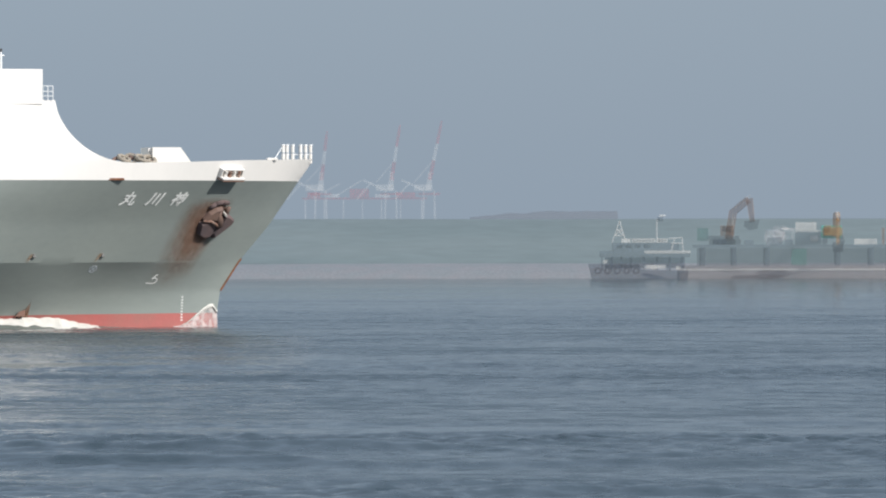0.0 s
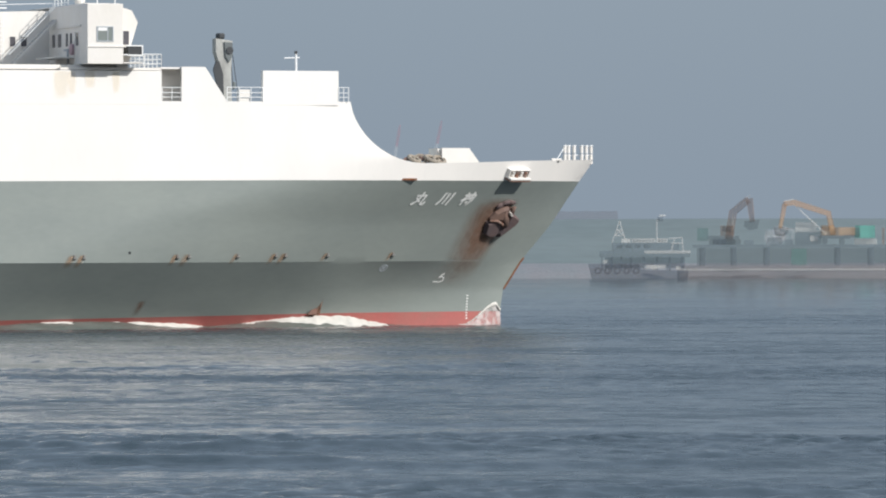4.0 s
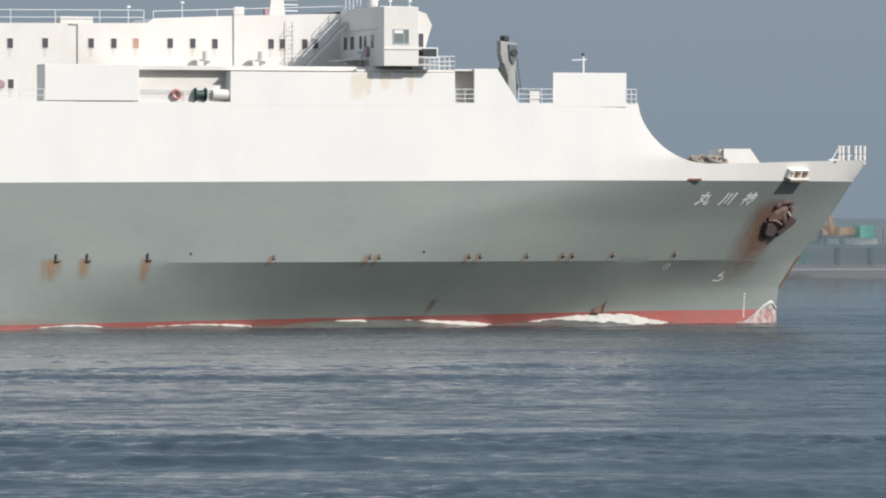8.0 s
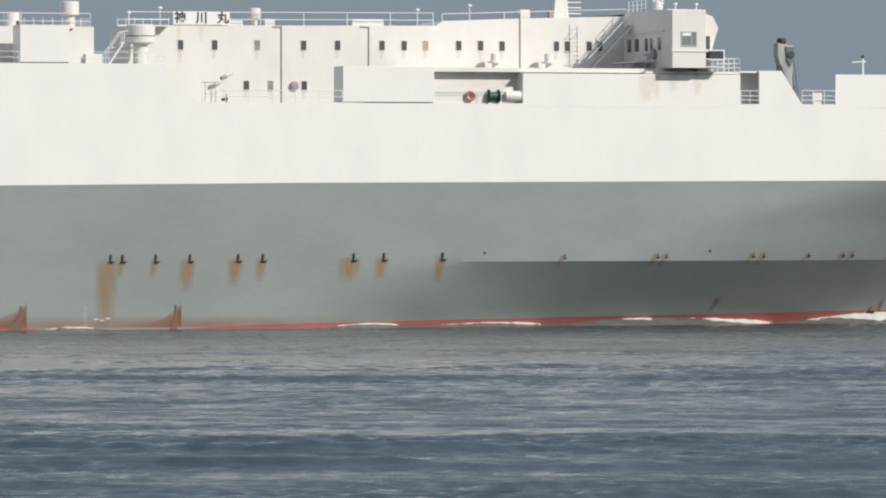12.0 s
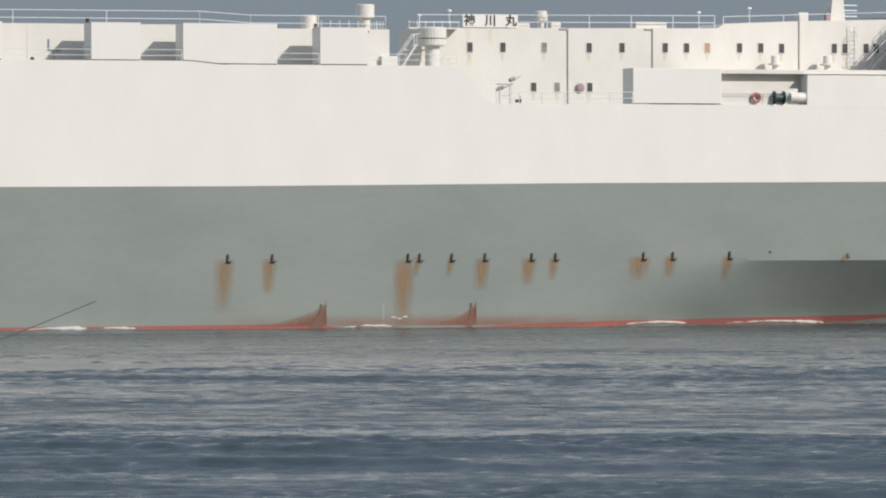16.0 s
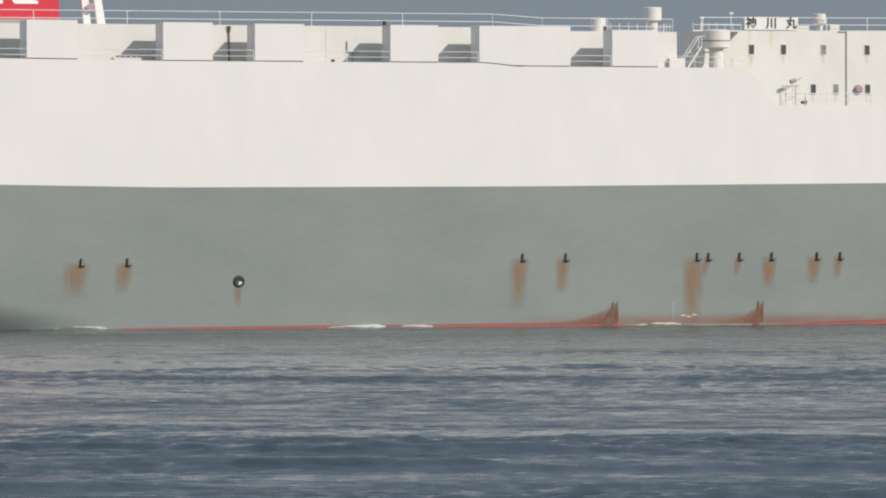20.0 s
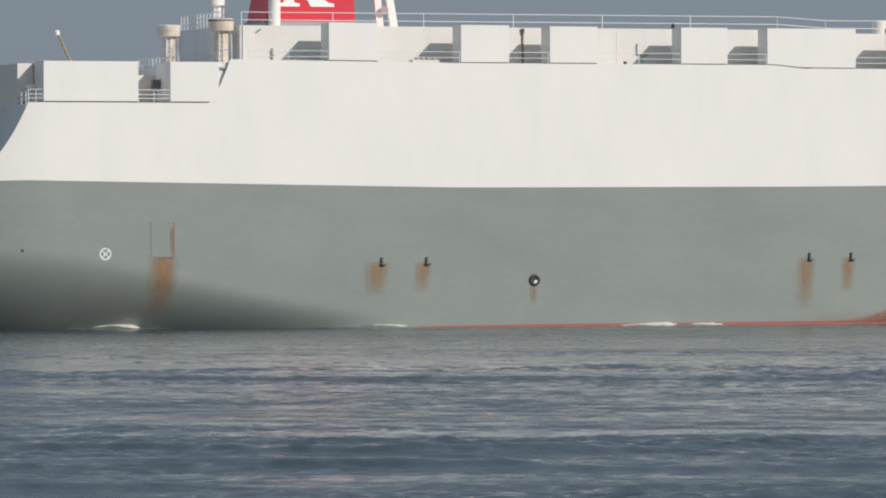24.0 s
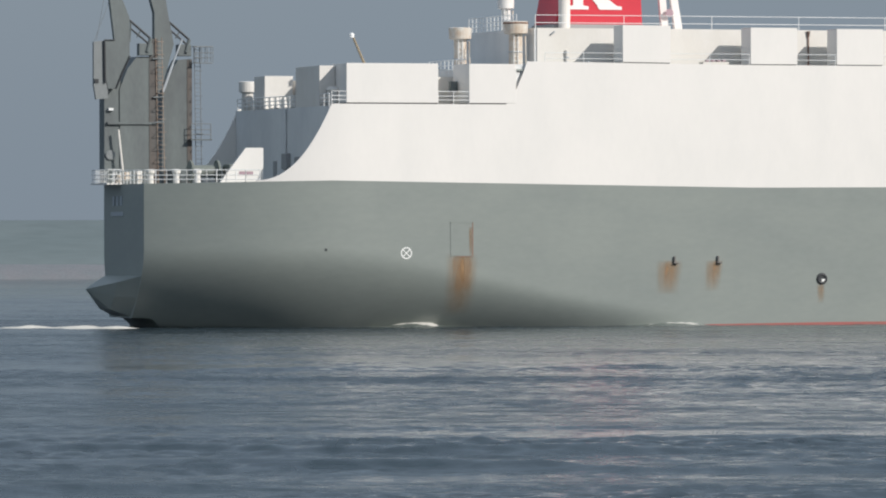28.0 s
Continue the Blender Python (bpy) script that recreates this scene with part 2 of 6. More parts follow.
def lathe(bm, cx, cy, profile, seg=24):
    rings = [[bm.verts.new((cx + r * math.cos(2 * math.pi * i / seg), cy + r * math.sin(2 * math.pi * i / seg), z)) for i in range(seg)] for r, z in profile]
    for a, b in zip(rings, rings[1:]):
        for i in range(seg):
            j = (i + 1) % seg
            bm.faces.new((a[i], a[j], b[j], b[i]))
    bm.faces.new(rings[0][::-1])
    bm.faces.new(rings[-1])
    return bm


def ring(bm, centre, normal, r, tube, seg=24, sides=8):
    m = Matrix.Translation(centre) @ Vector(normal).to_track_quat("Z", "Y").to_matrix().to_4x4()
    rows = []
    for i in range(seg):
        a = 2 * math.pi * i / seg
        rows.append([bm.verts.new(m @ Vector(((r + tube * math.cos(b)) * math.cos(a), (r + tube * math.cos(b)) * math.sin(a), tube * math.sin(b)))) for b in (2 * math.pi * k / sides for k in range(sides))])
    for i in range(seg):
        for k in range(sides):
            bm.faces.new((rows[i][k], rows[(i + 1) % seg][k], rows[(i + 1) % seg][(k + 1) % sides], rows[i][(k + 1) % sides]))
    return bm


def lerp(x, table):
    return float(np.interp(x, [a for a, _ in table], [b for _, b in table]))


def smooth(x):
    x = min(1.0, max(0.0, x))
    return x * x * (3 - 2 * x)


def rails(parent, path, height=1.1, spacing=2.0, bars=(1.0, 0.62, 0.3), r=0.03, name="railing", paint=RAIL):
    """Railing along a path of (x, y, z): holder with its bars and posts as parts."""
    holder = new(name)
    holder.parent = parent
    for h in bars:
        bm = bmesh.new()
        for p, q in zip(path, path[1:]):
            rod(bm, (p[0], p[1], p[2] + h * height), (q[0], q[1], q[2] + h * height), r, seg=6)
        part("rail", bm, paint, holder)
    for p, q in zip(path, path[1:]):
        p, q = Vector(p), Vector(q)
        n = max(1, round((q - p).length / spacing))
        for i in range(n + 1):
            v = p.lerp(q, i / n)
            part("post", a_rod(v, v + Vector((0, 0, height)), r * 1.15, seg=6), paint, holder)
    return holder


def ladder(parent, foot, top, width=0.5, along=(1, 0, 0), material=RAIL, hoops=False, out=(0, -1, 0)):
    holder = new("ladder")
    holder.parent = parent
    f, t, a, o = Vector(foot), Vector(top), Vector(along), Vector(out)
    for s in (-0.5, 0.5):
        part("stile", a_rod(f + a * s * width, t + a * s * width, 0.035, seg=6), material, holder)
    n = int((t - f).length / 0.35)
    for i in range(1, n):
        v = f.lerp(t, i / n)
        part("rung", a_rod(v - a * width / 2, v + a * width / 2, 0.02, seg=5), material, holder)
        if hoops and i % 3 == 0:
            part("hoop", rod(rod(a_rod(v - a * width / 2, v - a * width / 2 + o * 0.6, 0.025, seg=5), v - a * width / 2 + o * 0.6, v + a * width / 2 + o * 0.6, 0.025, seg=5), v + a * width / 2 + o * 0.6, v + a * width / 2, 0.025, seg=5), material, holder)
    return holder


def strip(bm, point, nu, nv, span=1.0):
    """Sheet of point(u, v), u and v from 0 to 1, with a UV map that runs to span along u."""
    uv = bm.loops.layers.uv.verify()
    vs = [[bm.verts.new(point(i / nu, j / nv)) for j in range(nv + 1)] for i in range(nu + 1)]
    for i in range(nu):
        for j in range(nv):
            f = bm.faces.new((vs[i][j], vs[i + 1][j], vs[i + 1][j + 1], vs[i][j + 1]))
            for loop, (a, b) in zip(f.loops, ((i, j), (i + 1, j), (i + 1, j + 1), (i, j + 1))):
                loop[uv].uv = (span * a / nu, b / nv)
    return bm


def letters(text, size, material, parent, m, name="lettering", label="", shear=0.0, weight=0.013):
    cu = bpy.data.curves.new(name, "FONT")
    cu.body, cu.size, cu.align_x, cu.align_y, cu.extrude, cu.shear = text, size, "CENTER", "CENTER", 0.01, shear
    cu.offset = weight * size
    tmp = new("tmp", cu)
    bpy.context.view_layer.update()
    me = bpy.data.meshes.new_from_object(tmp.evaluated_get(bpy.context.evaluated_depsgraph_get()))
    bpy.data.objects.remove(tmp)
    me.materials.clear()
    me.materials.append(material)
    ob = new(name, me)
    ob.parent = parent
    ob.matrix_basis = m
    return tagged(ob, label)


# ---------------------------------------------------------------- water
# how rough the tide leaves the water, by distance from the near shore: eddy lines, slicks and rippled patches
ROUGH = [(172, 1.9), (199, 2.0), (207, 1.5), (220, 1.5), (226, 2.1), (258, 1.9), (268, 1.6), (274, 0.8), (300, 0.65), (345, 0.75), (358, 1.2), (368, 1.8), (380, 1.7), (386, 0.55), (400, 0.7), (446, 0.85), (462, 0.5), (560, 0.7), (640, 0.55), (1030, 0.3)]


def waves(x, y):
    """Short wind waves, running mostly up and down the view, in rougher and smoother bands."""
    rng = np.random.RandomState(5)
    z = np.zeros_like(x)
    count = 56
    for k in range(count):
        length = 0.8 * (3.0 / 0.8) ** (k / (count - 1))
        ang = rng.normal(math.pi / 2, 0.6)
        amp = 0.07 * math.sqrt(2 / count) * length / (2 * math.pi)
        ph = 2 * math.pi * (x * math.cos(ang) + y * math.sin(ang)) / length + rng.uniform(0, 6.28)
        z += amp * (np.sin(ph) + 0.22 * np.cos(2 * ph))
    band, wander = np.zeros_like(x), np.zeros_like(x)
    for k in range(14):
        length = 14 * 1.2 ** k
        ang = rng.normal(math.pi / 2, 0.5)
        band += np.sin(2 * math.pi * (x * math.cos(ang) * 0.6 + y * math.sin(ang)) / length + rng.uniform(0, 6.28))
    for length, size in ((47, 3.0), (21, 1.6), (9, 1.0), (4.3, 0.6)):
        wander += size * np.sin(2 * math.pi * x / length + rng.uniform(0, 6.28))
    rough = np.interp(y + wander, [a for a, _ in ROUGH], [b for _, b in ROUGH])
    z = z * rough * np.clip(0.85 + 0.24 * band, 0.25, 1.9)
    # long low crests left by passing boats
    crest = np.zeros_like(x)
    for y0, h, w, ph in ((374, 0.2, 3.0, 1.0), (318, 0.05, 2.6, 4.1), (266, 0.1, 1.1, 2.2), (252, 0.1, 0.9, 0.4), (239, 0.3, 1.0, 3.1), (231, 0.2, 0.8, 5.6), (225, 0.3, 0.9, 5.0), (203, 0.26, 1.1, 1.7), (195, 0.2, 0.9, 0.2)):
        bend = 3 * np.sin(x / 19 + ph) + 1.5 * np.sin(x / 6.5 + 2 * ph) + 0.6 * np.sin(x / 2.1 + ph)
        part_on = np.clip(0.5 + 0.5 * np.sin(x / 8.5 + 3 * ph) + 0.35 * np.sin(x / 3.1 + ph), 0.05, 1.2)
        crest += h * np.exp(-((y - y0 - bend) / w) ** 2) * part_on
    # wash pressed smooth alongside the fairway
    lane = np.exp(-((y - 0.347 * x - 506) / 26) ** 2)
    return z * (1 - 0.45 * lane) + crest


def grid_mesh(name, xs, ys, zs):
    n, m = xs.shape
    me = bpy.data.meshes.new(name)
    idx = np.arange(n * m).reshape(n, m)
    quads = np.stack([idx[:-1, :-1], idx[:-1, 1:], idx[1:, 1:], idx[1:, :-1]], -1).reshape(-1, 4)
    me.vertices.add(n * m)
    me.vertices.foreach_set("co", np.stack([xs, ys, zs], -1).reshape(-1).astype(np.float32))
    me.loops.add(quads.size)
    me.loops.foreach_set("vertex_index", quads.reshape(-1).astype(np.int32))
    me.polygons.add(len(quads))
    me.polygons.foreach_set("loop_start", np.arange(0, quads.size, 4, dtype=np.int32))
    me.update(calc_edges=True)
    me.shade_smooth()
    return me


# rows crowd towards the near shore; outside the wedge the sheet is flat and coarse out to the horizon
near = np.concatenate([[-4800, -2000, -600, -100, 60], np.linspace(172, 570, 1300), np.geomspace(571, 1030, 230), [1100, 1500, 2500, 4900]])
across = np.concatenate([[-60, -12, -3], np.linspace(-1.3, 1.3, 560), [3, 12, 60]])
YY, UU = np.meshgrid(near, across, indexing="ij")
XX = UU * np.clip(np.abs(YY), 150, 1030) * 0.085
flat = np.clip((1000 - YY) / 60, 0, 1) * (YY > 100) * (np.abs(UU) < 1.6)
sea_mesh = grid_mesh("sea", XX, YY, WATER_Z + waves(XX, YY) * flat)
sea_mesh.materials.append(WATER)
sea = tagged(new("water", sea_mesh), "rippled blue-grey harbour water", "water", kind="structure")


# ---------------------------------------------------------------- far shore
def land_profile(x, v):
    """Dike across the water: stone toe, grass slope, crest, low land behind."""
    prof = ((0, 1014, -1.5), (1, 1016.5, 0.2), (2, 1020, 1.3), (3, 1024, 1.9), (4, 1028, 2.2), (5, 1052, 9.2), (6, 1056, 9.4), (7, 1075, 4.0), (8, 2600, 3.0), (9, 4900, 3.0))
    y, z = lerp(v, [(a, b) for a, b, _ in prof]), lerp(v, [(a, c) for a, _, c in prof])
    return (x, y, z + 0.12 * noise.noise((x * 0.03, y * 0.05, 0)))


bm = strip(bmesh.new(), lambda u, v: land_profile(-2400 + 4800 * u, 4 + 5 * v), 240, 20)
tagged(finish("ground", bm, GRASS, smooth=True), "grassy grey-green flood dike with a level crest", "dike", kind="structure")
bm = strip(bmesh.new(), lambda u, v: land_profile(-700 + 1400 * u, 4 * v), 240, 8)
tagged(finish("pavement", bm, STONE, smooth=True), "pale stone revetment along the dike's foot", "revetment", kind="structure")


# ---------------------------------------------------------------- the ship's form
STEM = [(-3, 73.6), (0, 72.8), (0.8, 72.75), (2.9, 73.1), (5.2, 74.62), (8.3, 77.35), (12.1, 80.05), (13.9, 81.4), (14.6, 81.85)]
PAINT = [(-113, 11.75), (-99, 11.98), (-62, 11.4), (-31, 11.5), (0, 11.78), (50, 12.0), (82, 12.0)]
KNUCKLE = 5.3
BOOT = [(-113, -0.6), (-70, -0.04), (-55, 0.1), (-31, 0.2), (-24, 0.2), (-21, -0.12), (-10, -0.1), (-5, 0.14), (2, 0.33), (57, 1.0), (82, 1.05)]


def half_breadth(x, z):
    if x > 0:
        xs = lerp(z, ((5.3, 28), (8.5, 36), (11.9, 48.5), (14, 51.5)))
        stem = lerp(z, STEM)
        u = min(1.0, max(0.0, (x - xs) / (stem - xs)))
        p = HB * (1 - u * u) ** lerp(z, ((5.3, 0.95), (12, 0.8)))
        if z < KNUCKLE:
            # flare under the knuckle; towards the stem the plating turns upright again near the water
            fore = smooth((x - 55) / 11)
            ease = 1 + 1.3 * (1 - smooth((x - 5) / 12))
            k = 1 - max(z, -1) / KNUCKLE
            p -= min((4.9 - 2.4 * fore) * smooth(x / 36) ** 0.65, 0.5 * p) * ((1 - (1 - min(k, 1)) ** (1 + 1.0 * fore)) ** ease + max(0.0, k - 1) * (1 - fore))
        return p
    if x < -60:
        # the side bends in gently towards the transom
        p = HB - 0.0175 * max(0.0, -97 - x) ** 2
        # the run aft: the sections tuck in under the counter, more and higher towards the stern
        tuck = 3.5 * smooth((-66 - x) / 34) + 0.9 * smooth((-96 - x) / 12)
        hz = 0.9 + 5.4 * smooth((-62 - x) / 40) ** 1.3
        if z < hz:
            p -= min(tuck, 0.6 * p) * min(1 - z / hz, 1.15) ** 1.7
        return max(p, 0.8)
    return HB


STERN = -113.7


def side_y(x, z, side):
    """Place of the shell across the ship; the port quarter is rounded off."""
    cut = 0.56 * (max(0.0, -105 - x) / 8.7) ** 2 if side > 0 else 0.0
    return side * half_breadth(x, z) * (1 - cut)


def hull_x(u, z):
    """Stations from the transom to the stem at that height."""
    x = STERN + (81.4 - STERN) * u
    if x > 20:
        x = 20 + (lerp(z, STEM) - 20) * (x - 20) / 61.4
    return x


def shell(bm, low, high, nz, nu=420, u0=0.0, u1=1.0):
    for side in (-1, 1):
        def point(u, v):
            u = u0 + (u1 - u0) * u
            x0 = hull_x(u, 5.3)
            z = low(x0) + (high(x0) - low(x0)) * v
            x = hull_x(u, z)
            return (x, side_y(x, z, side), z)
        strip(bm, point, nu, nz)
    bmesh.ops.remove_doubles(bm, verts=bm.verts[:], dist=0.004)
    return bm


def top_edge(x):
    """Upper edge of the white topsides."""
    if x < -99.1:
        k = (x + 105.2) / 6.1
        return 12.0 + 6.25 * max(0.0, k) ** 2.2
    if x < -84.0:
        return 18.27
    if x < -82.1:
        return 18.27 + 3.57 * ((x + 84.0) / 1.9) ** 1.5
    if x < -35:
        return lerp(x, ((-82.1, 21.84), (-62, 21.66), (-35, 21.68)))
    if x < -31:
        return 21.68 - 0.3 * smooth((x + 35) / 4)
    if x < -12.2:
        return 21.42
    if x < -8.2:
        return 21.42 - 3.1 * smooth((x + 12.2) / 4.0) ** 1.3
    if x < 55.25:
        return lerp(x, ((-8, 18.3), (55.25, 18.43)))
    if x < 62.35:
        k = (62.35 - x) / 7.1
        return 13.42 + 5.0 * (1 - max(0.0, 1 - k ** 2.2) ** 0.62)
    return lerp(x, ((62.2, 13.42), (67, 13.5), (72, 13.66), (81, 13.85)))


ship = thing("car_carrier_ship", ship_pose(0), "long car carrier under way, white topsides over a rust-streaked grey hull", "ship")

hull_bottom = lambda x: -2.5 if x > -109 else -2.5 + 3.2 * smooth((-109 - x) / 3.6)
bm = shell(bmesh.new(), lambda x: max(lerp(x, BOOT), hull_bottom(x)), lambda x: KNUCKLE, 14)
shell(bm, lambda x: KNUCKLE, lambda x: lerp(x, PAINT), 12)
# transom and the deck inside
t_levels = [0.7 + (11.75 - 0.7) * i / 14 for i in range(15)]
strip(bm, lambda u, v: (STERN, side_y(STERN, t_levels[round(v * 14)], -1) * (1 - u) + side_y(STERN, t_levels[round(v * 14)], 1) * u, t_levels[round(v * 14)]), 4, 14)
hull = part("hull", bm, GREY, ship, "weathered grey hull with a knuckle line and rust", smooth=False)
for poly in hull.data.polygons:
    poly.use_smooth = True
hull.data.set_sharp_from_angle(angle=radians(14))
bm = shell(bmesh.new(), hull_bottom, lambda x: lerp(x, BOOT), 3, u0=0.22)
part("boot_topping", bm, RED, ship, "band of dull red antifouling at the waterline", smooth=True)


TOP_X = sorted({-105.2, -99.1, -84.0, -82.1, *np.linspace(-105.2, -99.1, 26), *np.linspace(-98.6, -85, 16), *np.linspace(-84.0, -82.1, 14), *np.linspace(-82.1, -36, 20), *np.linspace(-35, -31, 9), *np.linspace(-12.2, -8.2, 14), *np.linspace(-7.9, 54, 24), *np.linspace(54, 62, 40), *np.linspace(62.2, 79, 22), 80.2, 81.0})
bm = bmesh.new()
for side in (-1, 1):
    prev = None
    for x in TOP_X:
        low, high = lerp(x, PAINT), top_edge(x)
        col = []
        for j in range(7):
            z = low + (high - low) * j / 6
            xx = min(x, lerp(min(z, 14.5), STEM))
            col.append(bm.verts.new((xx, side * half_breadth(xx, min(z, 13.9)), z)))
        inner = bm.verts.new((col[-1].co.x, side * max(0.0, abs(col[-1].co.y) - 0.16), high))
        foot = bm.verts.new((col[0].co.x, side * max(0.0, abs(col[0].co.y) - 0.16), low))
        col += [inner, foot]
        if prev:
            for a, b, c, d in zip(prev, col, col[1:], prev[1:]):
                bm.faces.new((a, b, c, d))
        prev = col
bmesh.ops.remove_doubles(bm, verts=bm.verts[:], dist=0.004)
topside = part("topside", bm, WHITE, ship, "clean white topside plating")
for poly in topside.data.polygons:
    poly.use_smooth = True
topside.data.set_sharp_from_angle(angle=radians(12))


def deck(name, x0, x1, z, inset=0.17, n=30):
    bm = bmesh.new()
    for u in range(n):
        xa, xb = x0 + (x1 - x0) * u / n, x0 + (x1 - x0) * (u + 1) / n
        pa, pb = max(0.05, half_breadth(xa, min(z, 13)) - inset), max(0.05, half_breadth(xb, min(z, 13)) - inset)
        qa, qb = side_y(xa, min(z, 13), 1) - inset, side_y(xb, min(z, 13), 1) - inset
        bm.faces.new([bm.verts.new(v) for v in ((xa, -pa, z), (xb, -pb, z), (xb, max(0.05, qb), z), (xa, max(0.05, qa), z))])
    bmesh.ops.remove_doubles(bm, verts=bm.verts[:], dist=0.003)
    r = bmesh.ops.extrude_face_region(bm, geom=bm.faces[:])
    bmesh.ops.translate(bm, verts=[v for v in r["geom"] if isinstance(v, bmesh.types.BMVert)], vec=(0, 0, -0.15))
    return part(name, bm, DECK, ship, "grey-green painted steel deck")


deck("mooring_deck", STERN + 0.05, -99, 11.7)
deck("upper_deck", -99.25, -83, 18.1)
deck("casing_deck", -83, -12.4, 21.2)
deck("upper_deck", -12.4, 55, 18.1)
deck("forecastle_deck", 55, 79.2, 12.5)
part("aft_bulkhead", a_box(-99.3, -99.0, -12.85, 12.85, 11.7, 18.1), BULK, ship, "white bulkhead above the mooring deck, greyed as in shade")
part("bulkhead", a_box(-83.2, -83.0, -12.85, 12.85, 18.1, 21.2), WHITE, ship)
part("bulkhead", a_box(-12.6, -12.4, -12.85, 12.85, 18.1, 21.2), WHITE, ship)
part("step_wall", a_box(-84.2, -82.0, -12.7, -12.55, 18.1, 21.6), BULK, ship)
part("forward_bulkhead", a_box(55.0, 55.2, -11.6, 11.6, 12.5, 18.1), WHITE, ship)


# ---------------------------------------------------------------- hull details
def on_hull(x, z, out=0.02):
    """Place on the starboard shell, with the outward normal there."""
    e = 0.15
    p = Vector((x, -half_breadth(x, z), z))
    a = Vector((x + e, -half_breadth(x + e, z), z)) - p
    b = Vector((x, -half_breadth(x, z + e), z + e)) - p
    n = a.cross(b).normalized()
    return p + n * out, n


def hull_matrix(x, z, out=0.03):
    p, n = on_hull(x, z, out)
    up = Vector((0, 0, 1))
    up = (up - n * up.dot(n)).normalized()
    right = up.cross(n)
    return Matrix.Translation(p) @ Matrix((right, up, n)).transposed().to_4x4()


def streak(parent, x, top, length, width, material=STREAK, lean=0.0, out=0.012):
    def point(u, v):
        xx, zz = x + (u - 0.5) * width * (0.82 + 0.18 * v) + lean * (1 - v), top - length * (1 - v)
        return on_hull(xx, zz, out)[0]
    return part("rust_streak", strip(bmesh.new(), point, 6, 12), material, parent, "brown rust run down the plating")


PIPE = mat("tarry_pipe_paint", (0.15, 0.15, 0.148), 0.6, vary=0.3, scale=3, second=(0.16, 0.12, 0.09), amount=0.5)
# overboard discharges: small hooded pipes, most with rust under them (x, streak length, streak width)
SCUPPERS = [(-69.1, 2.6, 2.2), (-65.2, 2.4, 1.5), (-31.2, 4.2, 1.7), (-27.4, 2.8, 1.3), (-15.7, 5.6, 1.9), (-14.7, 1.4, 0.7), (-11.9, 1.4, 0.7), (-9.0, 2.6, 1.4), (-4.9, 2.2, 1.4), (-2.8, 1.8, 1.0), (5.0, 1.8, 2.0), (7.6, 1.6, 1.2), (12.7, 2.0, 1.0), (23.4, 0.7, 0.5), (31.7, 0.8, 0.7), (32.5, 0.8, 0.5), (40.6, 0.7, 0.5), (41.6, 0.8, 0.6), (46.0, 0.6, 0.4), (49.5, 0.7, 0.5), (50.4, 0.7, 0.5), (54.4, 0.5, 0.4), (60.8, 0.5, 0.4)]
for x, length, width in SCUPPERS:
    z = lerp(x, ((-70, 5.25), (-31, 5.55), (0, 5.6), (60, 5.95)))
    big = x < 20
    p, n = on_hull(x, z, 0.0)
    bm = bmesh.new()
    h = 0.52 if big else 0.27
    far = 0.2 if big else 0.07
    box(bm, p.x - 0.08, p.x + 0.08, p.y - far, p.y + 0.3, z - 0.1, z - 0.1 + h, bevel=0.04)
    box(bm, p.x - 0.12, p.x + (0.3 if big else 0.16), p.y - far - 0.06, p.y + 0.3, z - 0.2, z - 0.08, bevel=0.03)
    sc = part("discharge_pipe", bm, PIPE, ship, "dark hooded overboard discharge")
    streak(sc, x - width * 0.18, z + (0.1 if big else 0.15), length + (0.25 if big else 0.3), width * 1.15 + (0.0 if big else 0.1), STREAK if big else STREAK_THIN, lean=-0.25 if big else -0.6)

FINRUST = mat("reddish_rusted_plate", (0.20, 0.105, 0.075), 0.85, vary=0.3, scale=1.5, second=(0.15, 0.10, 0.085), amount=0.7)
# rubbing fins: an upright plate edge, a hollow-backed gusset abaft it, rust spread aft along the water
for x, top, w, thick in ((-23.3, 1.85, 3.0, 1.5), (-10.3, 1.9, 1.9, 0.6), (54.6, 2.0, 1.6, 0.0)):
    ahead = x > 0
    base = 0.9 if ahead else -0.4
    p, n = on_hull(x, 1.3 if ahead else 0.8)
    if ahead:
        fin = part("fin", a_plate([(x - 0.7, base), (x + 0.1, base), (x + 0.2, top), (x - 0.02, top - 0.05), (x - 0.4, top - 0.75)], p.y - 0.06, p.y + 0.6), FINRUST, ship, "rusted fin at the waterline")
    else:
        fin = part("fin", a_plate([(x - 0.06, base), (x + 0.1, base), (x + 0.12, top), (x - 0.04, top)], p.y - 0.035, p.y + 0.6), FINRUST, ship, "rusted fin at the waterline")
        hollow = [(x - 0.05 - thick * (1 - k) ** 2.2, base + (top - 0.1 - base) * k) for k in (0.0, 0.15, 0.3, 0.45, 0.6, 0.8, 1.0)]
        part("gusset", a_plate(hollow + [(x, top - 0.1), (x, base)], p.y - 0.022, p.y + 0.5), FINRUST, fin, "reddish rusted gusset plate")

    def stain(u, v, reach, tall):
        return on_hull(x + 0.5 - reach * (1 - u), 0.05 + (0.2 + tall * u ** 2.4) * (1 - v), 0.014)[0]
    for reach, tall in ((w, top * 1.05), (2.3 * w, 0.9 * top)):
        part("rust_stain", strip(bmesh.new(), lambda u, v: stain(u, v, reach, tall), 16, 10, 0.56), FINFILM, fin, "brown rust spread on the plating")
streak(ship, 38.5, 2.2, 1.4, 0.8, STREAK_SOFT, -0.5)
# rusted band along the waterline amidships
part("rust_band", strip(bmesh.new(), lambda u, v: on_hull(-34 + 44 * u, 1.15 - 1.15 * v, 0.03)[0], 60, 6), BAND, ship, "rusty film along the waterline")

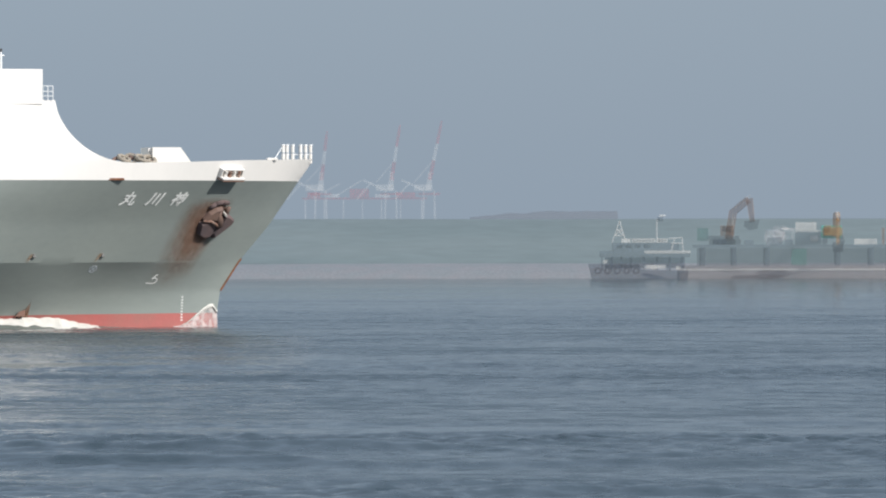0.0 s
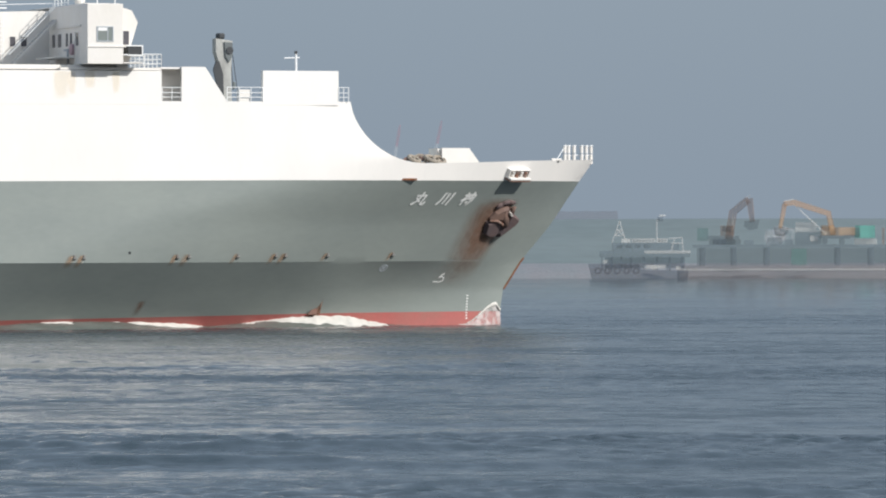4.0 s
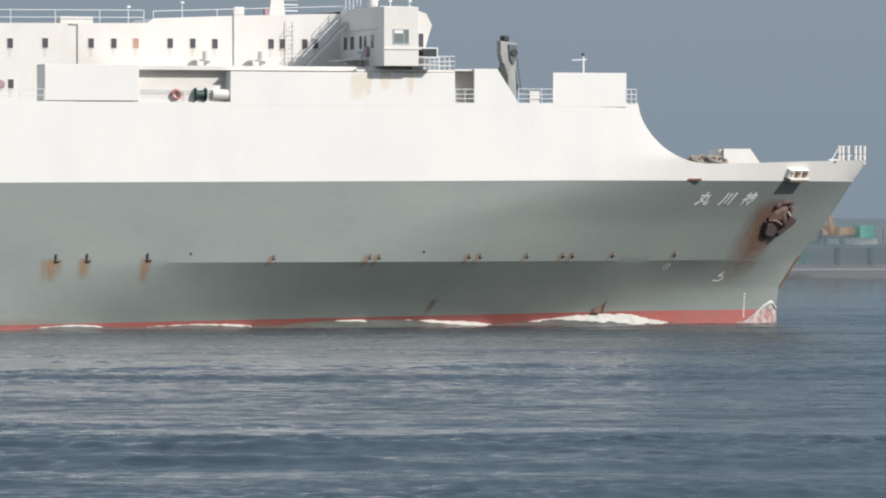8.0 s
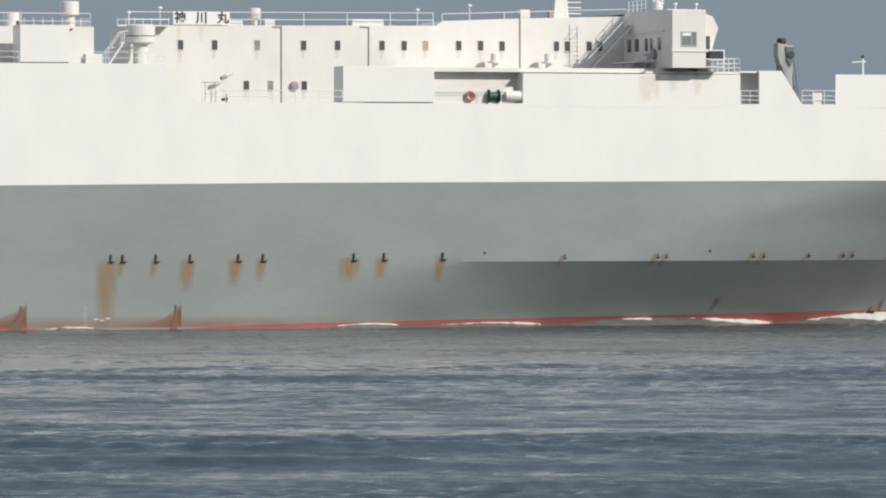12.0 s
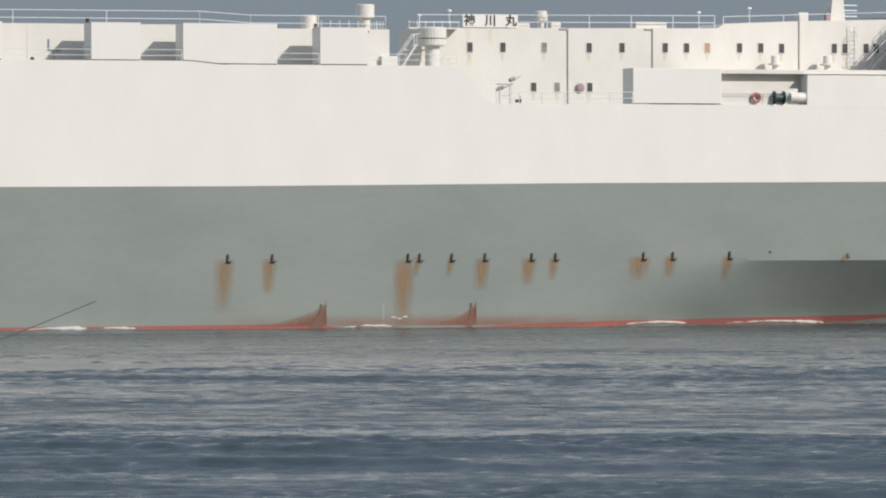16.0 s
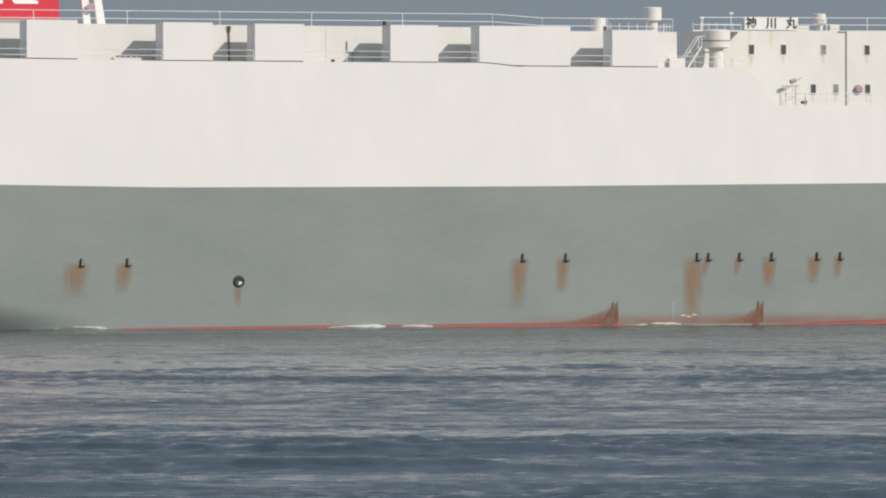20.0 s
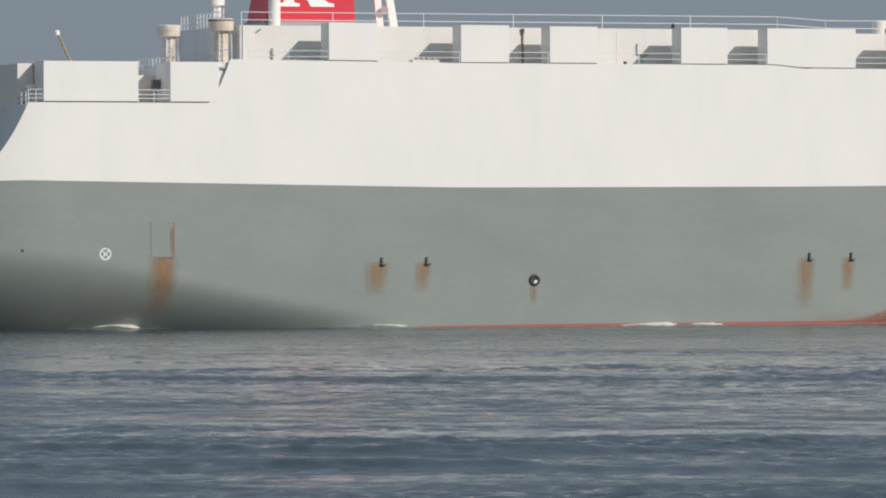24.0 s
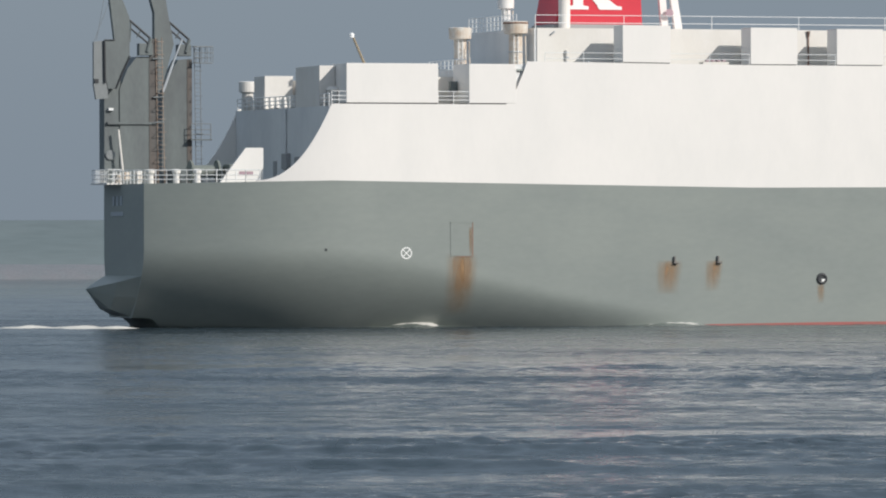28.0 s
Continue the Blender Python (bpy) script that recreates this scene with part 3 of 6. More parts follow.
# thruster and port marks
port_ring = part("sea_chest_ring", ring(bmesh.new(), on_hull(-55.8, 3.75, 0)[0], (0, -1, 0), 0.36, 0.14), DARK, ship, "dark round overboard ring with white scale")
part("cover", lathe(bmesh.new(), 0, 0, ((0.34, -0.03), (0.34, 0.03)), 20), DARK, port_ring).matrix_basis = hull_matrix(-55.8, 3.75, 0.03)
part("scale_patch", a_box(-0.05, 0.25, -0.25, -0.02, 0, 0.03), MARK, port_ring).matrix_basis = hull_matrix(-55.8, 3.75, 0.06)
streak(port_ring, -55.9, 3.3, 1.6, 0.8)
for x, z, r in ((-92.7, 6.0, 0.44), (60.2, 4.75, 0.36)):
    mk = part("thruster_mark", ring(bmesh.new(), (0, 0, 0), (0, 0, 1), r, 0.055, 28, 6), MARK if x < 0 else PALE, ship, "white painted circle with a cross")
    mk.matrix_basis = hull_matrix(x, z, 0.01) @ Matrix.Diagonal((1, 1, 0.25, 1))
    for a in (45, 135):
        c, s = r * math.cos(radians(a)), r * math.sin(radians(a))
        part("stroke", a_rod((-c, -s, 0), (c, s, 0), 0.05, seg=6), MARK if x < 0 else PALE, mk)
# bulbous bow mark: a hooked white stroke
mk = new("bulb_mark")
mk.parent = ship
mk.matrix_basis = hull_matrix(66.3, 3.9, 0.015) @ Matrix.Diagonal((1, 1, 0.25, 1))
hook = [(-0.55, -0.42), (0.15, -0.46), (0.42, -0.3), (0.45, -0.05), (0.2, 0.12), (-0.12, 0.02), (0.1, 0.3), (0.3, 0.45)]
for a, b in zip(hook, hook[1:]):
    part("stroke", a_rod((*a, 0), (*b, 0), 0.055, seg=6), MARK, mk)
# draught marks
for x0, z0, n, step in ((69.4, 0.45, 9, 0.24), (-17.9, 0.3, 7, 0.24)):
    dm = new("draught_marks")
    dm.parent = ship
    for i in range(n):
        k = part("mark", a_box(-0.09, 0.09, -0.05, 0.05, 0, 0.012), MARK if x0 > 0 else PALE, dm)
        k.matrix_basis = hull_matrix(x0, z0 + i * step, 0.012)
for x, z in ((-17.0, 0.75), (-16.5, 0.65), (-16.0, 0.8)):
    k = part("plimsoll_stroke", a_box(-0.2, 0.2, -0.05, 0.05, 0, 0.012), MARK, ship)
    k.matrix_basis = hull_matrix(x, z, 0.012)
# small round holes
for x, z in ((36.4, 6.1), (16.3, 6.0), (-99.6, 6.3)):
    part("drain_hole", lathe(bmesh.new(), 0, 0, ((0.12, -0.05), (0.12, 0.01)), 14), DARK, ship).matrix_basis = hull_matrix(x, z, 0.005)

# pilot door with rust under it
door = part("shell_door", a_box(-88.85, -86.95, -HB - 0.03, -HB + 0.1, 5.75, 8.5), GREY, ship, "flush grey pilot door with rusted frame")
part("frame", a_box(-86.96, -86.89, -HB - 0.05, -HB + 0.1, 5.7, 8.55), ANCHOR3, door)
part("frame", a_box(-88.4, -86.89, -HB - 0.04, -HB + 0.1, 5.68, 5.74), ANCHOR3, door)
part("frame", a_box(-88.9, -86.9, -HB - 0.05, -HB + 0.1, 8.5, 8.55), GREY, door)
streak(door, -87.9, 6.0, 5.2, 3.0)
streak(door, -87.8, 5.9, 3.0, 1.9, out=0.02)
streak(door, -87.1, 8.2, 2.7, 0.4, STREAK_THIN, out=0.045)

# ship's name on the bow, starboard side reads from the stem aft
for ch, x in (("丸", 62.15), ("川", 64.65), ("神", 66.95)):
    letters(ch, 1.42, MARK, ship, hull_matrix(x, 10.42, 0.03), "name_letter", "white painted character of the ship's name", shear=0.35, weight=0.02)
# name and home port on the transom, too small to read
nm = new("stern_name")
nm.parent = ship
for y in (-1.6, -0.5, 0.6):
    part("character_bar", a_box(STERN - 0.06, STERN + 0.01, y - 0.3, y + 0.3, 9.95, 10.75), PALE, nm)
part("port_name_bar", a_box(STERN - 0.06, STERN + 0.01, -2.2, 1.4, 9.1, 9.45), PALE, nm)

# anchor in its rusted pocket
anchor = part("anchor_pocket", lathe(bmesh.new(), 0, 0, ((1.0, -0.4), (1.02, 0.02), (0.86, 0.1), (0.7, -0.15), (0.1, -0.45)), 30), ANCHOR2, ship, "dark rusted anchor housed in its hawse", smooth=True)
anchor.matrix_basis = hull_matrix(71.1, 8.95, 0.0) @ Matrix.Rotation(radians(-28), 4, "Z") @ Matrix.Diagonal((1.5, 1.25, 1.0, 1)) @ Matrix.Rotation(radians(28), 4, "Z")


def a_slab(outline, z0, z1, inset=0.1):
    """Thick flat forging with chamfered face."""
    bm = bmesh.new()
    mid = Vector((sum(p[0] for p in outline) / len(outline), sum(p[1] for p in outline) / len(outline), 0))
    rings = [[bm.verts.new((*p, z0)) for p in outline], [bm.verts.new((*p, z1 - inset)) for p in outline], [bm.verts.new(Vector((*p, z1)).lerp(mid + Vector((0, 0, z1)), 0.16)) for p in outline]]
    n = len(outline)
    for a, b in zip(rings, rings[1:]):
        for i in range(n):
            bm.faces.new((a[i], a[(i + 1) % n], b[(i + 1) % n], b[i]))
    bm.faces.new(rings[2]), bm.faces.new(rings[0][::-1])
    bmesh.ops.recalc_face_normals(bm, faces=bm.faces[:])
    return bm


def bent_rod(bm, points, r):
    for a, b in zip(points, points[1:]):
        rod(bm, a, b, r, seg=10)
        bmesh.ops.create_icosphere(bm, subdivisions=2, radius=r, matrix=Matrix.Translation(b))
    return bm


part("crown", a_slab([(-1.05, -0.3), (-0.5, -0.1), (0.3, -0.25), (0.3, -0.9), (0.1, -1.3), (-0.35, -1.38), (-0.85, -1.15)], -0.1, 0.5, 0.25), ANCHOR, anchor, "dark anchor crown")
part("fluke", a_slab([(0.45, 0.55), (0.8, 0.45), (1.3, 0.15), (1.2, -0.2), (0.85, -0.65), (0.3, -1.3), (0.1, -1.0), (0.35, -0.2)], -0.1, 0.7, 0.22), ANCHOR, anchor, "dark purple-brown anchor fluke")
part("fluke", a_slab([(-0.95, 0.0), (-0.75, 0.5), (-0.35, 0.85), (0.1, 0.95), (0.4, 0.4), (0.15, -0.05), (-0.4, 0.05)], -0.1, 0.55, 0.25), ANCHOR2, anchor, "rusted anchor fluke")
part("shank", a_rod((-0.05, 0.75, 0.35), (0.35, -0.35, 0.55), 0.2, 0.26, 14), ANCHOR2, anchor, smooth=True)
part("crown_ridge", bent_rod(bmesh.new(), [(-1.0, -0.08, 0.42), (-0.5, 0.0, 0.55), (0.0, -0.22, 0.6), (0.35, -0.42, 0.6)], 0.09), ANCHOR3, anchor, "paler worn ridge of the crown", smooth=True)
part("hawse_lip", bent_rod(bmesh.new(), [(-0.75, 0.75, 0.1), (-0.45, 1.1, 0.14), (0.0, 1.28, 0.14), (0.45, 1.2, 0.1)], 0.16), ANCHOR, anchor, smooth=True)
part("post", a_rod((0.72, 0.35, 0.2), (0.6, 0.95, 0.25), 0.14), ANCHOR2, anchor, smooth=True)
# the bright highlight on the anchor is modelled as a pale slab
part("highlight_slab", a_slab([(0.05, 0.75), (0.3, 0.68), (0.48, 0.5), (0.42, 0.42), (0.22, 0.52)], 0.3, 0.75, 0.06), PIPEGREY, anchor, "pale slab for the highlight on the anchor")
streak(ship, 70.3, 10.2, 7.4, 5.0, STREAK_SOFT, -3.2, 0.010)
streak(ship, 70.7, 9.2, 5.4, 3.4, STREAK_SOFT, -2.2, 0.016)
streak(ship, 70.7, 10.6, 5.2, 4.8, STREAK_SOFT, -1.6, 0.022)
# rust on the stem
bm = bmesh.new()
for i in range(8):
    z = 2.9 + i * 0.33
    rod(bm, (lerp(z, STEM) + 0.02, 0, z), (lerp(z + 0.33, STEM) + 0.02, 0, z + 0.33), 0.10, seg=6)
part("stem_bar", bm, RUST, ship, "rusted bar on the stem")

# fairlead shelf near the bow and the lesser one abaft it
fm = hull_matrix(71.6, 12.45, 0.0)
fl = part("fairlead", a_box(-1.3, 1.3, -0.14, 0.0, -0.4, 0.75, bevel=0.03), WHITE2, ship, "roller fairlead in a white shelf at the bow")
fl.matrix_basis = fm
part("fairlead_back", a_box(-1.2, 1.2, 0.0, 0.56, 0.0, 0.05), PIPEGREY, fl)
part("fairlead_top", a_box(-1.3, 1.3, 0.56, 0.68, -0.2, 0.4, bevel=0.05), WHITE, fl)
for x in (-1.27, 1.17):
    part("cheek", a_box(x, x + 0.1, 0.0, 0.58, -0.2, 0.38), WHITE2, fl)
part("shelf_edge", a_box(-1.25, 1.3, -0.32, -0.14, -0.3, 0.7, bevel=0.05), ANCHOR3, fl, "rust-brown shelf edge")
for i in range(4):
    part("roller", lathe(bmesh.new(), -0.8 + i * 0.52, 0.0, ((0.17, 0.02), (0.13, 0.25), (0.17, 0.48)), 12), (WHITE2, ANCHOR3, WHITE2, ANCHOR3)[i], fl).matrix_basis = pose(0, 0, 0.34, -90, 0, 0)
part("bulwark_slot", a_box(59.6, 61.4, -half_breadth(60.5, 12) - 0.12, -half_breadth(60.5, 12) + 0.5, 12.0, 12.17), RUST, ship, "rusted mooring slot")

# forecastle fittings
nb = part("winch_house", a_plate([(64.9, 12.5), (68.3, 12.5), (68.2, 13.5), (67.3, 14.72), (64.9, 14.72)], -7.9, -4.5), WHITE2, ship, "white steel locker on the forecastle")
part("vent_cap", a_box(64.6, 64.9, -7.6, -7.2, 14.3, 14.65, bevel=0.05), WHITE2, nb)
random.seed(4)
rope = new("mooring_ropes")
rope.parent = ship
ROPE = mat("coiled_rope", (0.30, 0.26, 0.21), 0.95, vary=0.3, scale=4, bump=0.04)
for i in range(7):
    part("coil", ring(bmesh.new(), (62.0 + i * 0.52, -7.6 + random.uniform(-0.5, 0.5), 13.5 + 0.28 * math.sin(math.pi * (i + 0.5) / 7) + random.uniform(-0.1, 0.15)), (random.uniform(-0.4, 0.4), random.uniform(-1, -0.2), 0.8), random.uniform(0.45, 0.62), 0.16, 18, 7), ROPE if i % 3 else ANCHOR2, rope)
part("windlass_drum", rod(bmesh.new(), (65.0, -6.4, 13.6), (66.2, -6.4, 13.6), 0.55, seg=16), DARK, rope)
part("bow_rail", a_rod((78.3, -1.0, 14.2), (80.9, -0.4, 14.25), 0.035, seg=6), RAIL, ship)
for x, y in ((78.3, -1.0), (78.65, -1.0), (79.15, -1.0), (79.9, -0.8), (80.4, -0.6), (80.9, -0.4)):
    post = part("roller_post", a_rod((x, y, 13.5), (x, y, 15.0), 0.15, seg=12), WHITE2, ship, "white painted roller post at the stem")
    part("cap", a_rod((x, y, 14.98), (x, y, 15.08), 0.18, seg=12), RAIL, post)
    part("worn_ring", a_rod((x, y, 14.3), (x, y, 14.42), 0.158, seg=12), PALE, post)
part("stay", a_rod((77.3, -1.5, 13.7), (78.2, -1.05, 14.8), 0.035), RAIL, ship)
part("chock", a_box(75.6, 76.5, -half_breadth(76, 13.7), -half_breadth(76, 13.7) + 0.4, 13.7, 13.9, bevel=0.04), WHITE2, ship)

# ---------------------------------------------------------------- upper deck, forward
E = HB + 0.02
part("ventilator_house", a_box(47.65, 54.15, -E + 0.012, -12.5, 18.1, 20.92, bevel=0.02), WHITE, ship, "plain white ventilator house at the deck edge")
mast = part("signal_mast", a_rod((51.6, -9.6, 18.1), (51.6, -9.6, 22.5), 0.16, 0.09), RAIL, ship, "short white signal mast")
part("yard", a_rod((50.6, -9.6, 22.05), (51.9, -9.6, 22.1), 0.05), RAIL, mast)
part("lamp", a_box(51.5, 51.7, -9.7, -9.5, 22.4, 22.65), DARK, mast)
rails(ship, [(54.15, -E, 18.42), (55.0, -E, 18.42)], 1.15, 0.42)
rails(ship, [(44.6, -E, 18.4), (47.65, -E, 18.4)], 1.15, 1.0)
part("deck_locker", a_box(46.0, 46.9, -12.0, -11.2, 18.1, 19.4), WHITE2, ship)
part("wing_plate", a_plate([(40.75, 18.1), (44.6, 18.1), (44.6, 18.42), (42.75, 21.2), (40.75, 21.2)], -E + 0.012, -E + 0.3), WHITE, ship, "white wind-break plate with a sloping end")
part("shade_panel", a_box(38.9, 43.2, -11.4, -11.2, 18.1, 21.1), WHITE2, ship, "grey panel behind the rail")
part("gap_roof", a_box(39.06, 42.7, -12.75, -11.2, 21.02, 21.16), WHITE, ship, "small roof over the casing gap")
rails(ship, [(39.1, -E + 0.05, 18.4), (40.75, -E + 0.05, 18.4)], 1.1, 0.8)
# provision crane: grey post with its folded jib
PAINT2 = mat("weathered_pale_grey_paint", (0.36, 0.36, 0.34), 0.65, vary=0.2, scale=1.2, stretch=(1, 1, 0.4), second=(0.2, 0.2, 0.19), amount=0.7)
pc = part("crane_post", a_plate([(48.0, 18.1), (48.8, 18.1), (48.72, 21.0), (48.85, 23.7), (47.4, 23.9), (47.4, 22.8), (47.85, 21.2)], -0.9, 0.1), PAINT2, ship, "weathered grey crane post on deck")
part("jib", a_plate([(47.1, 21.3), (47.35, 22.0), (47.6, 22.0), (47.95, 20.9), (48.0, 18.7), (47.65, 18.7), (47.35, 20.2)], -1.2, -0.95), DARK, pc, "dark folded jib")
part("head", a_box(47.65, 48.2, -0.9, 0.1, 23.85, 24.35, bevel=0.12), DARK, pc)
part("sheave_frame", a_plate([(48.1, 23.6), (48.8, 23.55), (48.82, 22.5), (48.5, 21.9), (48.2, 22.4)], -1.05, -0.9), CRANE, pc, "dark sheave frame")
part("sheave", a_rod((48.55, -1.15, 22.9), (48.55, -1.0, 22.9), 0.3, seg=16), DARK, pc)
part("hook_block", a_box(48.95, 49.2, -0.7, -0.4, 19.7, 20.3, bevel=0.06), CRANE, pc)
for x0, x1 in ((48.55, 48.75), (48.7, 49.0), (48.85, 49.35)):
    part("wire", a_rod((x0, -0.6, 23.2), (x1, -0.6, 19.6), 0.03, seg=5), DARK, pc)

# long casing under the bridge
cas = part("side_casing", a_box(19.7, 39.05, -E + 0.012, -9.6, 18.1, 20.85, bevel=0.02), WHITE, ship, "plain white side casing below the bridge")
TINT = fading("pale_rust_tint", (0.66, 0.57, 0.42), 0.7, (1.6, 1.6, 0.4), 0.26)
for x, w, low in ((30.6, 1.5, 18.5), (31.5, 0.8, 18.9), (33.0, 1.0, 19.4), (35.2, 0.7, 19.0)):
    part("rust_tint", strip(bmesh.new(), lambda u, v: (x + w * (u - 0.5), -E - 0.008, low + (20.85 - low) * v), 4, 6), TINT, cas, "faint rusty tint run down the paint")

# boat deck slab with its recess
part("boat_deck", a_box(11.9, 36.5, -12.2, -3.0, 20.95, 21.32, bevel=0.03), WHITE2, ship, "overhanging white boat deck")
part("recess_wall", a_box(11.9, 39.0, -11.4, -11.2, 18.1, 20.95), WHITE2, ship, "white wall in the shade of the boat deck")
part("boat_house", a_box(4.05, 11.95, -E, -10.6, 18.42, 21.35, bevel=0.02), WHITE, ship, "large white box on the side deck")
part("inner_bulwark", a_box(11.9, 18.9, -12.85, -12.75, 18.1, 19.72), WHITE2, ship, "low white bulwark behind the rail")
rails(ship, [(11.95, -E + 0.05, 18.35), (19.7, -E + 0.05, 18.35)], 1.0, 3.6, bars=(1.0, 0.8), r=0.02)
rails(ship, [(-8.0, -E + 0.05, 18.32), (4.0, -E + 0.05, 18.33)], 1.0, 2.0, bars=(1.0, 0.5))
for x in (-7.7, -6.8):
    part("gate_post", a_rod((x, -12.9, 18.3), (x, -12.9, 19.95), 0.035, seg=6), PIPEGREY, ship)
part("gate_bar", a_rod((-8.0, -12.9, 19.95), (-6.5, -12.9, 19.95), 0.05, seg=6), PIPEGREY, ship)
part("gate_bar", a_rod((-7.7, -12.9, 19.0), (-6.8, -12.9, 19.0), 0.03, seg=6), PIPEGREY, ship)
part("mooring_lamp", a_rod((-6.3, -12.9, 18.55), (-5.8, -12.9, 18.6), 0.12), DARK, ship)
part("lamp_bracket", a_rod((-5.9, -12.9, 18.3), (-5.9, -12.9, 19.0), 0.05, seg=6), RUST, ship)
part("lifebuoy", ring(bmesh.new(), (15.1, -E + 0.0, 18.95), (0, 1, 0), 0.34, 0.11, 22, 8), ORANGE, ship, "orange-red lifebuoy on the rail")
gw = part("mooring_winch", lathe(bmesh.new(), 0, 0, ((0.65, -0.55), (0.65, -0.45), (0.4, -0.4), (0.4, 0.4), (0.65, 0.45), (0.65, 0.55)), 18), GREEN, ship, "dark green deck machine")
gw.matrix_basis = pose(17.15, -13.0, 18.95, 0, 90, 0) @ Matrix.Diagonal((0.85, 0.85, 0.85, 1))
tank = part("liferaft_canister", lathe(bmesh.new(), 0, 0, ((0.2, -0.75), (0.42, -0.66), (0.45, 0), (0.42, 0.66), (0.2, 0.75)), 18), WHITE2, ship, "white liferaft canister on its cradle")
tank.matrix_basis = pose(18.85, -12.85, 18.95, 0, 90, 0)
part("cradle", a_box(-0.1, 0.1, -0.4, 0.4, -0.3, 0.3), GREEN, tank)

# ---------------------------------------------------------------- accommodation house
HW = -3.0
roofline = [(-11.3, 18.1), (33.0, 18.1), (33.0, 26.0), (23.0, 25.72), (16.2, 25.45), (15.6, 25.05), (-11.3, 24.85)]
house = part("deckhouse", a_plate(roofline, HW, 2.4), WHITE2, ship, "white two-tier deckhouse with a row of small windows")
DRIP = fading("thin_drip_stain", (0.46, 0.38, 0.30), 0.7, (2.5, 2.5, 0.5), 0.16)
BLIND = mat("window_with_pale_blind", (0.30, 0.29, 0.27), 0.2, vary=0.15, scale=3, second=(0.12, 0.12, 0.12), amount=0.7)


def rounded(x, z, w, h, y0, y1, r=0.1):
    """Upright pane with rounded corners."""
    out = []
    for cx, cz, a0 in ((1, 1, 0), (-1, 1, 90), (-1, -1, 180), (1, -1, 270)):
        for k in range(4):
            a = radians(a0 + 30 * k)
            out.append((x + cx * (w - r) + r * math.cos(a), z + cz * (h - r) + r * math.sin(a)))
    return a_plate(out, y0, y1)


WINDOWS = [(-6.8, 23.27), (-3.85, 23.28), (-0.15, 23.3), (3.9, 23.3), (6.88, 23.33), (10.8, 23.35), (12.75, 23.35), (14.65, 23.37), (17.6, 23.39), (19.55, 23.4), (21.47, 23.38), (26.35, 23.41), (27.33, 23.42), (29.3, 23.43), (30.25, 23.44), (-1.1, 19.92), (1.0, 19.93), (3.95, 19.93)]
for x, z in WINDOWS:
    pink = abs(x - 14.65) < 0.1
    w = part("window", rounded(x, z, 0.25, 0.4, HW - 0.02, HW + 0.1), CURTAIN if pink else (BLIND if x in (-0.15, 1.0) else GLASS), house, "small dark rounded window")
    part("drip_stain", strip(bmesh.new(), lambda u, v: (x - 0.2 + 0.3 * u, HW - 0.012, z - 1.15 + 0.75 * v), 3, 5), DRIP, w)
    part("frame", a_box(x - 0.28, x - 0.24, HW - 0.03, HW, z - 0.42, z + 0.42), WHITE2, w)
    part("frame", a_box(x + 0.24, x + 0.28, HW - 0.03, HW, z - 0.42, z + 0.42), WHITE2, w)
    part("sill", a_box(x - 0.28, x + 0.28, HW - 0.05, HW, z - 0.44, z - 0.40), WHITE2, w)
    part("head", a_box(x - 0.28, x + 0.28, HW - 0.05, HW, z + 0.40, z + 0.44), WHITE2, w)
for x, z0, z1 in ((1.98, 18.3, 25.0), (9.65, 21.4, 25.0), (23.1, 21.4, 26.2)):
    part("downpipe", a_rod((x, HW - 0.06, z0), (x, HW - 0.06, z1), 0.06), PIPEGREY, house, "grimy white rain pipe")
for x, z in ((1.98, 24.85), (9.65, 24.9)):
    part("pipe_elbow", a_rod((x, HW - 0.06, z), (x - 0.75, HW - 0.06, z + 0.02), 0.06), PIPEGREY, house)
for x in (3.06,):
    part("round_cover", lathe(bmesh.new(), 0, 0, ((0.38, 0), (0.38, 0.2), (0.25, 0.28)), 18), FADEDRED, house, "faded red round hose cover").matrix_basis = pose(x, HW, 19.93, 90, 0, 0)
for x in (20.4, 25.2):
    v = part("mushroom_vent", lathe(bmesh.new(), x, -4.2, ((0.26, 21.3), (0.26, 21.9), (0.62, 21.92), (0.62, 22.05), (0.36, 22.08), (0.36, 22.7), (0.3, 22.74)), 16), WHITE2, ship, "small white mushroom ventilator on the boat deck")
ladder(house, (28.05, HW - 0.25, 21.3), (28.05, HW - 0.25, 25.4), 0.7, hoops=True)
st = new("outside_stair")
st.parent = ship
for y in (-5.2, -4.3):
    bm = a_plate([(28.4, 21.3), (28.68, 21.3), (32.58, 25.2), (32.3, 25.2)], y - 0.04, y + 0.04)
    part("stringer", bm, WHITE2, st)
    part("handrail", a_rod((28.4, y, 22.3), (32.3, y, 26.2), 0.035, seg=6), RAIL, st)
for i in range(16):
    k = (i + 0.5) / 16
    part("tread", a_box(28.45 + 3.9 * k, 28.75 + 3.9 * k, -5.2, -4.3, 21.32 + 3.9 * k, 21.36 + 3.9 * k), PALE, st)
rails(ship, [(-11.2, HW + 0.2, 24.87), (15.4, HW + 0.2, 25.02)], 1.1, 4.0, bars=(1.0, 0.45))
rails(ship, [(16.2, HW + 0.2, 25.45), (32.8, HW + 0.2, 26.0)], 0.6, 5.5, bars=(1.0,))
